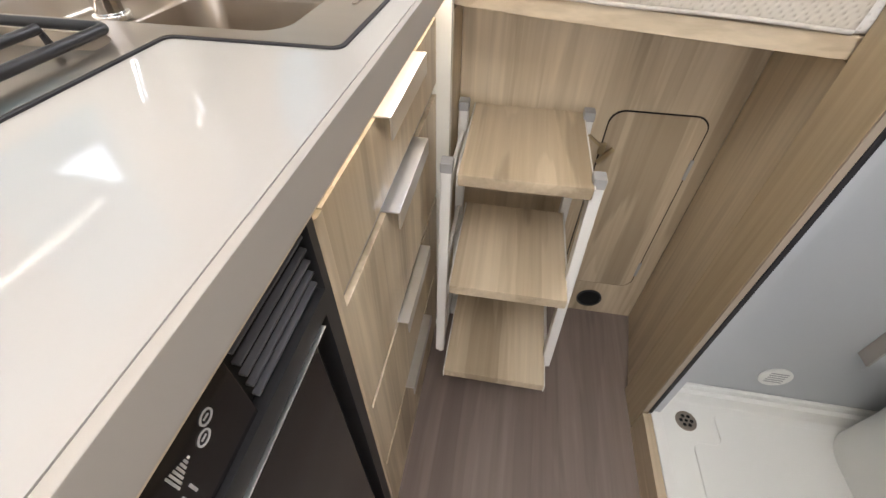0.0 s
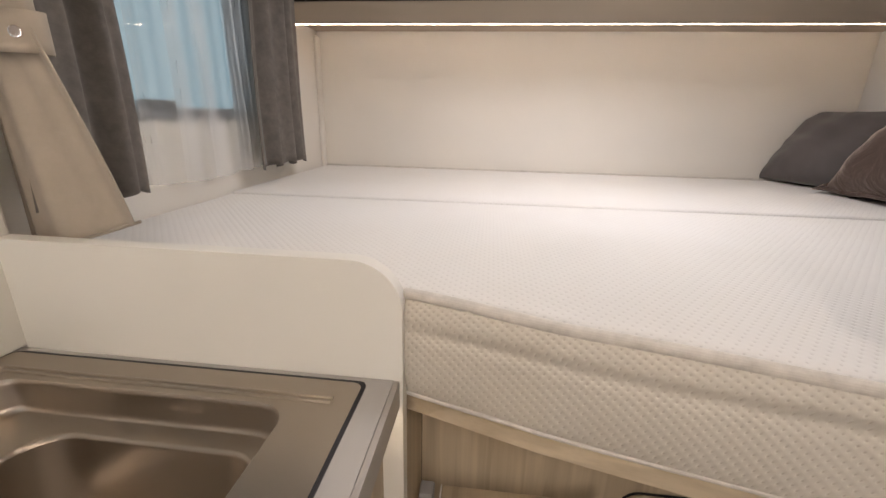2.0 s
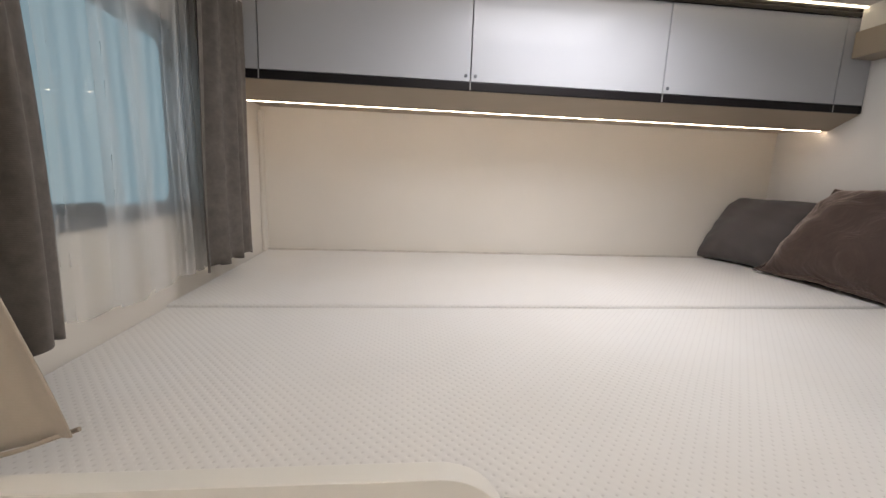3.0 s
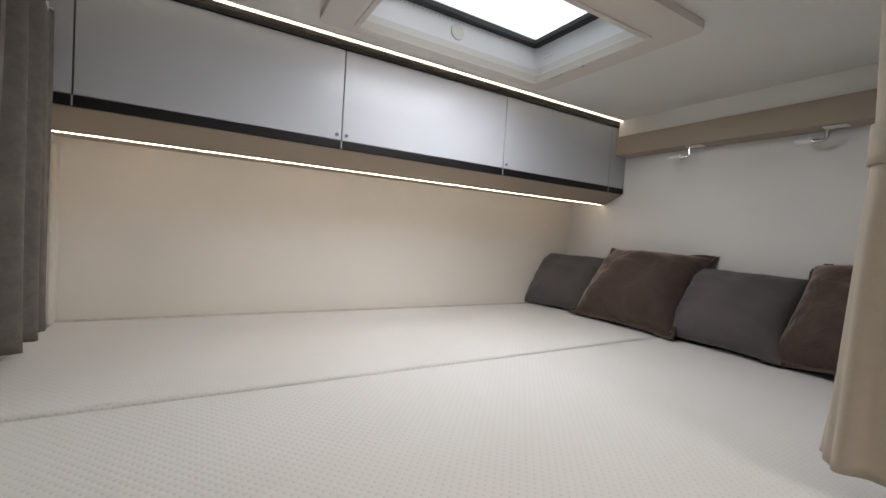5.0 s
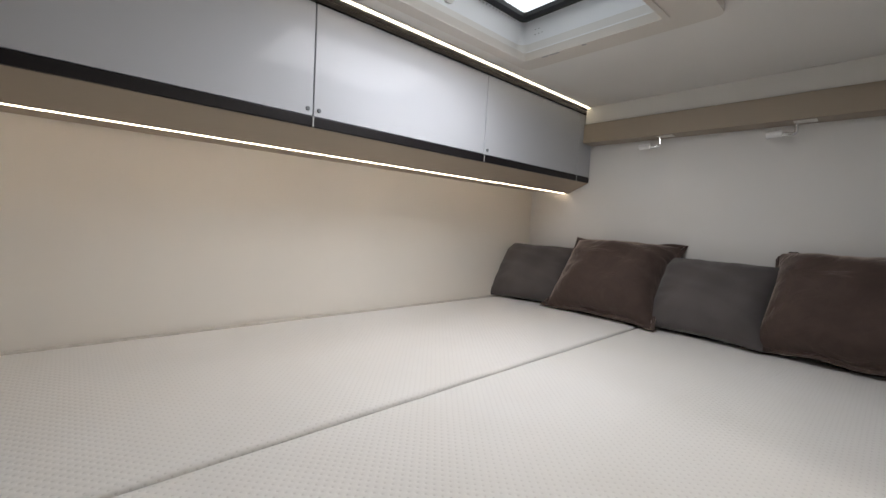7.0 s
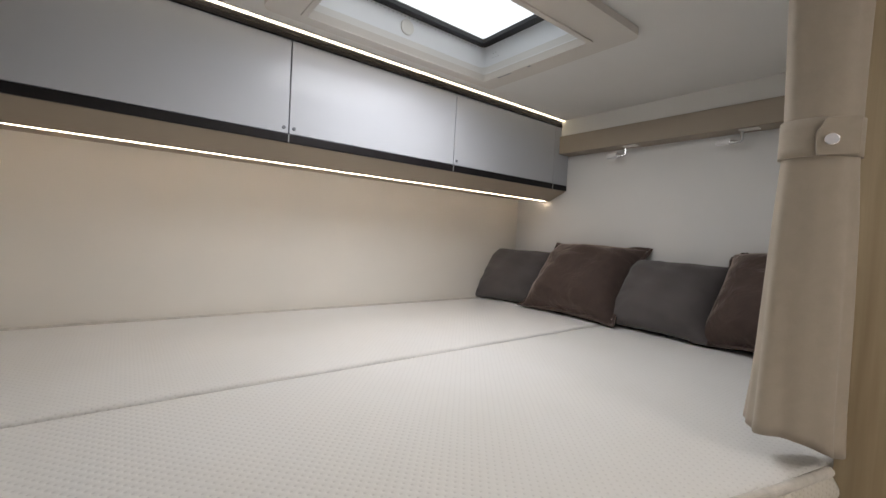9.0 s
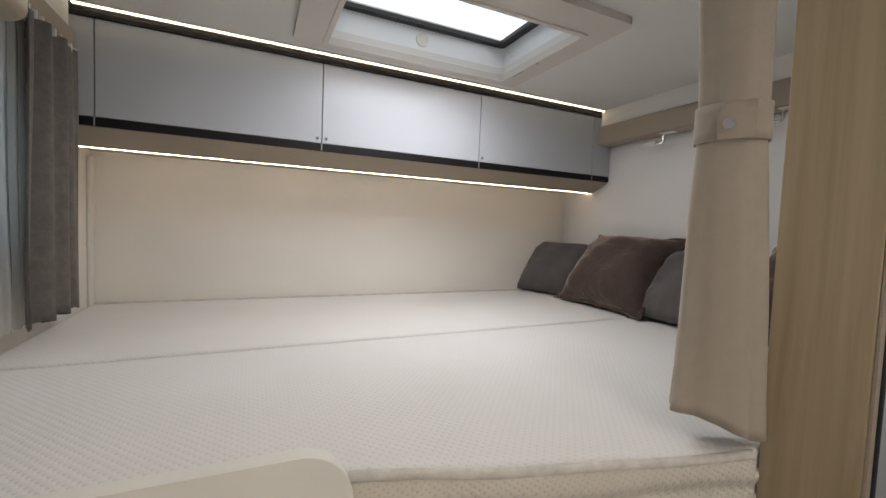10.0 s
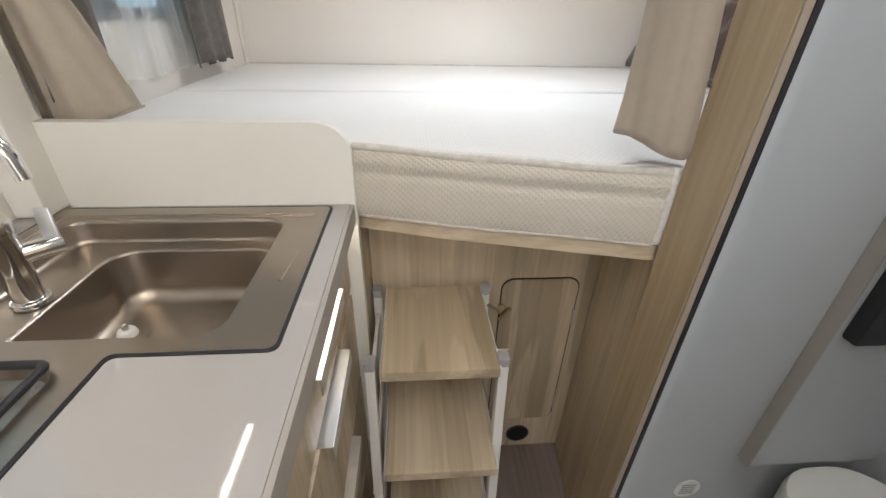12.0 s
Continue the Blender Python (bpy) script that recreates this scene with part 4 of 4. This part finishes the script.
part("lever", moved(box(-0.010, 0.010, -0.0028, 0.0028, 0, 0.046, 0.0026), pose(TX + 0.034, TY + 0.038, TZ + 0.080, -6, 0, 10)), alu, tp)

# overhead cabinet above the worktop
ok = thing("kitchen_cabinet", (-0.57, 0.1, 1.58), "pale overhead kitchen cabinet with a lit lower edge", "cabinet")
part("body", box(XL + 0.002, -0.446, -0.95, 0.868, 1.592, ZC - 0.004, 0.002), white_wall, ok)
part("bottom_panel", prism(rounded([(XL + 0.002, -0.96), (-0.408, -0.96), (-0.408, 0.925), (-0.66, 0.925), (-0.66, 0.868), (XL + 0.002, 0.868)], [0, 0, 0.03, 0, 0, 0], 8), 1.550, 1.5915, 0.006, 3), taupe, ok, "beige bottom panel with a rounded corner")
for y0, y1 in ((-0.948, -0.345), (-0.342, 0.262), (0.265, 0.866)):
    part("door", box(-0.4455, -0.428, y0, y1, 1.596, ZC - 0.02, 0.0015), gloss_white, ok)
part("led_strip", box(-0.440, -0.430, -0.90, 0.86, 1.5475, 1.5498), glow("kitchen_led", (1.0, 0.90, 0.74), 30.0), ok, "glowing warm LED line")

# drawer unit
XF = -0.168
du = thing("drawer_unit", (-0.43, 0.67, 0), "light oak kitchen drawer unit with four aluminium handles", "drawer unit")
part("body", box(XL + 0.002, XF - 0.018, 0.377, 0.9215, 0.0, 0.84), oak_z, du)
part("top_rail", box(XF - 0.04, XF - 0.018, 0.377, 0.9215, 0.8405, TOP - 0.036), oak_z, du)
part("side_edge", prism(rounded(rect(XF - 0.0175, XF + 0.002, 0.377, 0.3915), [0, 0.006, 0, 0], 4), 0.0, 0.915), oak_z, du)
part("plinth", box(XF - 0.0175, XF - 0.004, 0.3925, 0.9215, 0.0, 0.045), oak_z, du)
DRAWER_ROWS = [(0.800, 0.914), (0.541, 0.778), (0.297, 0.528), (0.050, 0.286)]
for z0, z1 in DRAWER_ROWS:
    d = part("drawer_front", box(XF - 0.017, XF, 0.3945, 0.920, z0, z1, 0.0015), oak_z, du)
    part("grip_recess", box(XF - 0.0174, XF - 0.008, 0.3945, 0.920, z1 + 0.001, z1 + 0.0095), edge_grey, du)
    h = join(box(XF - 0.012, XF + 0.018, 0.553, 0.75, z1 + 0.0003, z1 + 0.003, 0.0006), moved(box(0, 0.0028, 0.553, 0.75, -0.027, 0.0022, 0.0008), pose(XF + 0.0155, 0, z1 + 0.0005)))
    part("handle", h, alu, d, "brushed aluminium handle")

# fridge
fr = thing("fridge", (-0.43, 0.1, 0), "black built-in fridge with vent grille and control panel", "fridge")
part("body", box(XL + 0.002, XF - 0.02, -0.18, 0.376, 0.0, TOP - 0.036), black_plastic, fr)
part("frame", moved(plate(rect(-0.18, 0.3755, 0.03, 0.955), [rect(-0.14, 0.355, 0.10, 0.82), rect(-0.14, 0.365, 0.845, 0.935)], XF - 0.02, XF + 0.001), YZ), black_plastic, fr)
gr = part("grille", box(XF - 0.019, XF - 0.012, 0.255, 0.364, 0.846, 0.934), void_black, fr)
for k in range(6):
    part("slat", moved(box(-0.003, 0.003, 0.257, 0.362, -0.0016, 0.0016, 0.0007), pose(XF - 0.006, 0, 0.856 + k * 0.0138, 0, 8)), slat_grey, gr)
cp = part("control_panel", box(XF - 0.019, XF - 0.003, -0.138, 0.250, 0.847, 0.933, 0.001), black_gloss, fr, "glossy black control panel with pale symbols")
for yy, zz in ((0.222, 0.902), (0.214, 0.893)):
    part("symbol", moved(plate([(0.0052 * math.cos(a), 0.0052 * math.sin(a)) for a in np.linspace(0, 6.2832, 24, False)], [[(0.0041 * math.cos(a), 0.0041 * math.sin(a)) for a in np.linspace(0, 6.2832, 24, False)]], 0, 0.0008), Matrix.Translation((XF - 0.0028, yy, zz)) @ YZ), print_white, cp)
    part("symbol", box(XF - 0.0028, XF - 0.0022, yy - 0.0022, yy + 0.0022, zz - 0.0006, zz + 0.0006), print_white, cp)
for k in range(7):
    part("symbol", box(XF - 0.0028, XF - 0.0022, 0.2015 - k * 0.0022, 0.2028 - k * 0.0022, 0.896 - k * 0.0012, 0.898 + k * 0.0012), print_white, cp)
for k in range(3):
    part("symbol", box(XF - 0.0028, XF - 0.0022, 0.192 - k * 0.0065, 0.1937 - k * 0.0065, 0.872, 0.882), print_white, cp)
for k in range(4):
    part("symbol", box(XF - 0.0028, XF - 0.0022, 0.135 - k * 0.006, 0.1385 - k * 0.006, 0.902, 0.9045), print_white, cp)
part("symbol", box(XF - 0.0028, XF - 0.0022, 0.128, 0.137, 0.872, 0.876), print_white, cp)
dd = part("door", box(XF - 0.019, XF + 0.003, -0.135, 0.325, 0.105, 0.8145, 0.002), black_gloss, fr, "dark glossy fridge door")
part("trim_strip", box(XF - 0.001, XF + 0.0036, -0.135, 0.345, 0.8150, 0.8166, 0.0004), alu, dd, "thin metal trim")
bc = thing("base_cabinet", (-0.43, -0.7, 0), "light oak kitchen base cabinet beside the fridge", "cabinet")
part("body", box(XL + 0.002, XF, -1.2, -0.182, 0.0, TOP - 0.036, 0.002), oak_z, bc)

# ---- step ladder ----
st = thing("step_ladder", (0.02, 0.85, 0), "white-framed step ladder with three oak treads before the bed", "step ladder")
for z, y0, y1 in ((0.714, 0.751, 1.036), (0.491, 0.684, 0.96), (0.236, 0.636, 0.915)):
    t = part("tread", box(-0.099, 0.137, y0, y1, z - 0.026, z, 0.0035), oak_y, st)
    for x in (-0.1015, 0.1365):
        part("side_edging", box(x, x + 0.0022, y0 - 0.0005, y1, z - 0.027, z - 0.001, 0.0006), lacquer_white, t, "white metal edging")
for x in (-0.124, 0.143):
    for top_y, foot_y, zt, zf in ((0.776, 0.700, 0.706, 0.20), (1.012, 0.985, 0.710, 0.0)):
        b = box(-0.0105, 0.0105, -0.0125, 0.0125, zf, zt, 0.0025)
        for v in b.verts:
            v.co.x += x + 0.002
            v.co.y += foot_y + (top_y - foot_y) * (v.co.z / zt)
        up = part("upright", b, lacquer_white, st)
        c = box(x - 0.0095, x + 0.0135, top_y - 0.0138, top_y + 0.0138, zt - 0.002, zt + 0.02, 0.003)
        part("cap", c, plastic_grey, up, "grey plastic end cap")
    for z, y0 in ((0.65, 0.77), (0.44, 0.74), (0.19, 0.72)):
        part("side_bar", box(x - 0.003, x + 0.007, y0, 1.0, z - 0.012, z + 0.012, 0.002), lacquer_white, st)
hk2 = part("catch", moved(box(-0.004, 0.042, -0.003, 0.003, -0.003, 0.003, 0.0012), pose(0.155, 1.0, 0.678, 0, 38)), brass, st, "dull metal catch")
part("catch_bolt", moved(cyl(0.005, 0.03, 16, bevel=0.001), pose(0.178, 0.90, 0.62, 0, 90)), chrome, st)

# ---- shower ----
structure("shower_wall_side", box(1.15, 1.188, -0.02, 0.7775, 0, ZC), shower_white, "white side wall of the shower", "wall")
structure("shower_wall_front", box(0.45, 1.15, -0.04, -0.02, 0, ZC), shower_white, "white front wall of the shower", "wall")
structure("aisle_wall", box(AISLE, 0.45, YF, -0.02, 0, ZC), oak_z, "oak wall along the aisle", "wall")
structure("shower_sill", box(0.41, 0.43, -0.02, 0.6815, 0, 0.098), oak_y, "oak riser of the shower sill", "sill")
tray = thing("shower_tray", (0.8, 0.4, 0), "white moulded shower tray with a raised rim", "shower tray")
part("tray", loft([(rr(0.4305, 1.1495, -0.0195, 0.7775, 0.004), 0.0), (rr(0.4305, 1.1495, -0.0195, 0.7775, 0.004), 0.102), (rr(0.445, 1.14, -0.01, 0.765, 0.02), 0.104), (rr(0.456, 1.13, 0.0, 0.755, 0.03), 0.10),
                   (rr(0.462, 1.122, 0.008, 0.748, 0.03), 0.075), (rr(0.468, 1.116, 0.014, 0.742, 0.03), 0.070)]), tray_white, tray)
part("wall_upstand", box(0.452, 1.149, 0.765, 0.7775, 0.10, 0.122, 0.005), tray_white, tray)
part("raised_floor", prism(rounded([(0.53, 0.03), (1.10, 0.03), (1.10, 0.725), (0.60, 0.725), (0.60, 0.64), (0.53, 0.64)], 0.02, 4), 0.0695, 0.076, 0.003), tray_white, tray)
dn = thing("shower_drain", (0.53, 0.69, 0.07), "round steel drain grid in the shower tray", "drain")
part("flange", moved(cyl(0.026, 0.004, 32, bevel=0.0015), pose(0.527, 0.692, 0.072)), steel_x, dn)
for k in range(6):
    a = k * math.pi / 3
    part("hole", moved(cyl(0.0045, 0.001, 14), pose(0.527 + 0.013 * math.cos(a), 0.692 + 0.013 * math.sin(a), 0.0743)), void_black, dn)
part("hole", moved(cyl(0.004, 0.001, 14), pose(0.527, 0.692, 0.0743)), void_black, dn)
vt = thing("wall_vent", (0.70, 0.775, 0.22), "round white slotted vent on the shower wall", "vent")
VX, VZ = 0.70, 0.205
part("rim", moved(cyl(0.036, 0.006, 36, bevel=0.002), pose(VX, 0.7745, VZ, 90)), tray_white, vt)
for k in range(5):
    part("slot", box(VX - 0.02, VX + 0.02, 0.7705, 0.7712, VZ - 0.018 + k * 0.009, VZ - 0.0145 + k * 0.009), plastic_grey, vt)
wb = thing("shower_wall_board", (0.97, 0.76, 0.34), "white board on the shower wall with a grey edge", "wall", kind="structure")
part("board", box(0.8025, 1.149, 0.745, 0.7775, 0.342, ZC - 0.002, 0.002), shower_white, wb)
part("edge", box(0.796, 0.802, 0.744, 0.7775, 0.340, ZC - 0.002, 0.001), edge_grey, wb, "grey edging")
rh = thing("roll_holder", (0.9, 0.73, 0.8), "black roll holder with a thin top shelf in the shower", "holder")
part("back_plate", box(0.812, 0.95, 0.712, 0.7445, 0.775, 0.950, 0.006), black_plastic, rh)
part("shelf", box(0.803, 0.98, 0.685, 0.7445, 0.9503, 0.962, 0.003), black_gloss, rh)
tl = thing("toilet", (0.98, 0.5, 0.07), "white moulded toilet base in the shower room", "toilet")
part("base", loft([(rr(0.86, 1.149, 0.42, 0.744, 0.10), 0.0765), (rr(0.85, 1.149, 0.40, 0.744, 0.12), 0.2), (rr(0.83, 1.149, 0.37, 0.744, 0.13), 0.31), (rr(0.84, 1.149, 0.38, 0.744, 0.13), 0.325), (rr(0.9, 1.12, 0.44, 0.72, 0.1), 0.33)]), tray_white, tl)

# ---- unseen fill lights added over the aisle and in the shower ----
def fill_panel(x0, x1, y0, y1, strength, label):
    l = thing("ceiling_fill", ((x0 + x1) / 2, (y0 + y1) / 2, ZC), label, "lamp")
    part("frame", box(x0 - 0.01, x1 + 0.01, y0 - 0.01, y1 + 0.01, ZC - 0.008, ZC - 0.0005, 0.003), plastic_white, l)
    part("diffuser", box(x0, x1, y0, y1, ZC - 0.011, ZC - 0.0082), glow("panel_fill_glow", (1.0, 0.96, 0.89), strength), l, "glowing diffuser")


fill_panel(-0.05, 0.30, -0.40, 0.15, 9.5, "unseen fill light added over the aisle")
fill_panel(0.70, 0.95, 0.25, 0.45, 9.0, "unseen fill light added in the shower room")
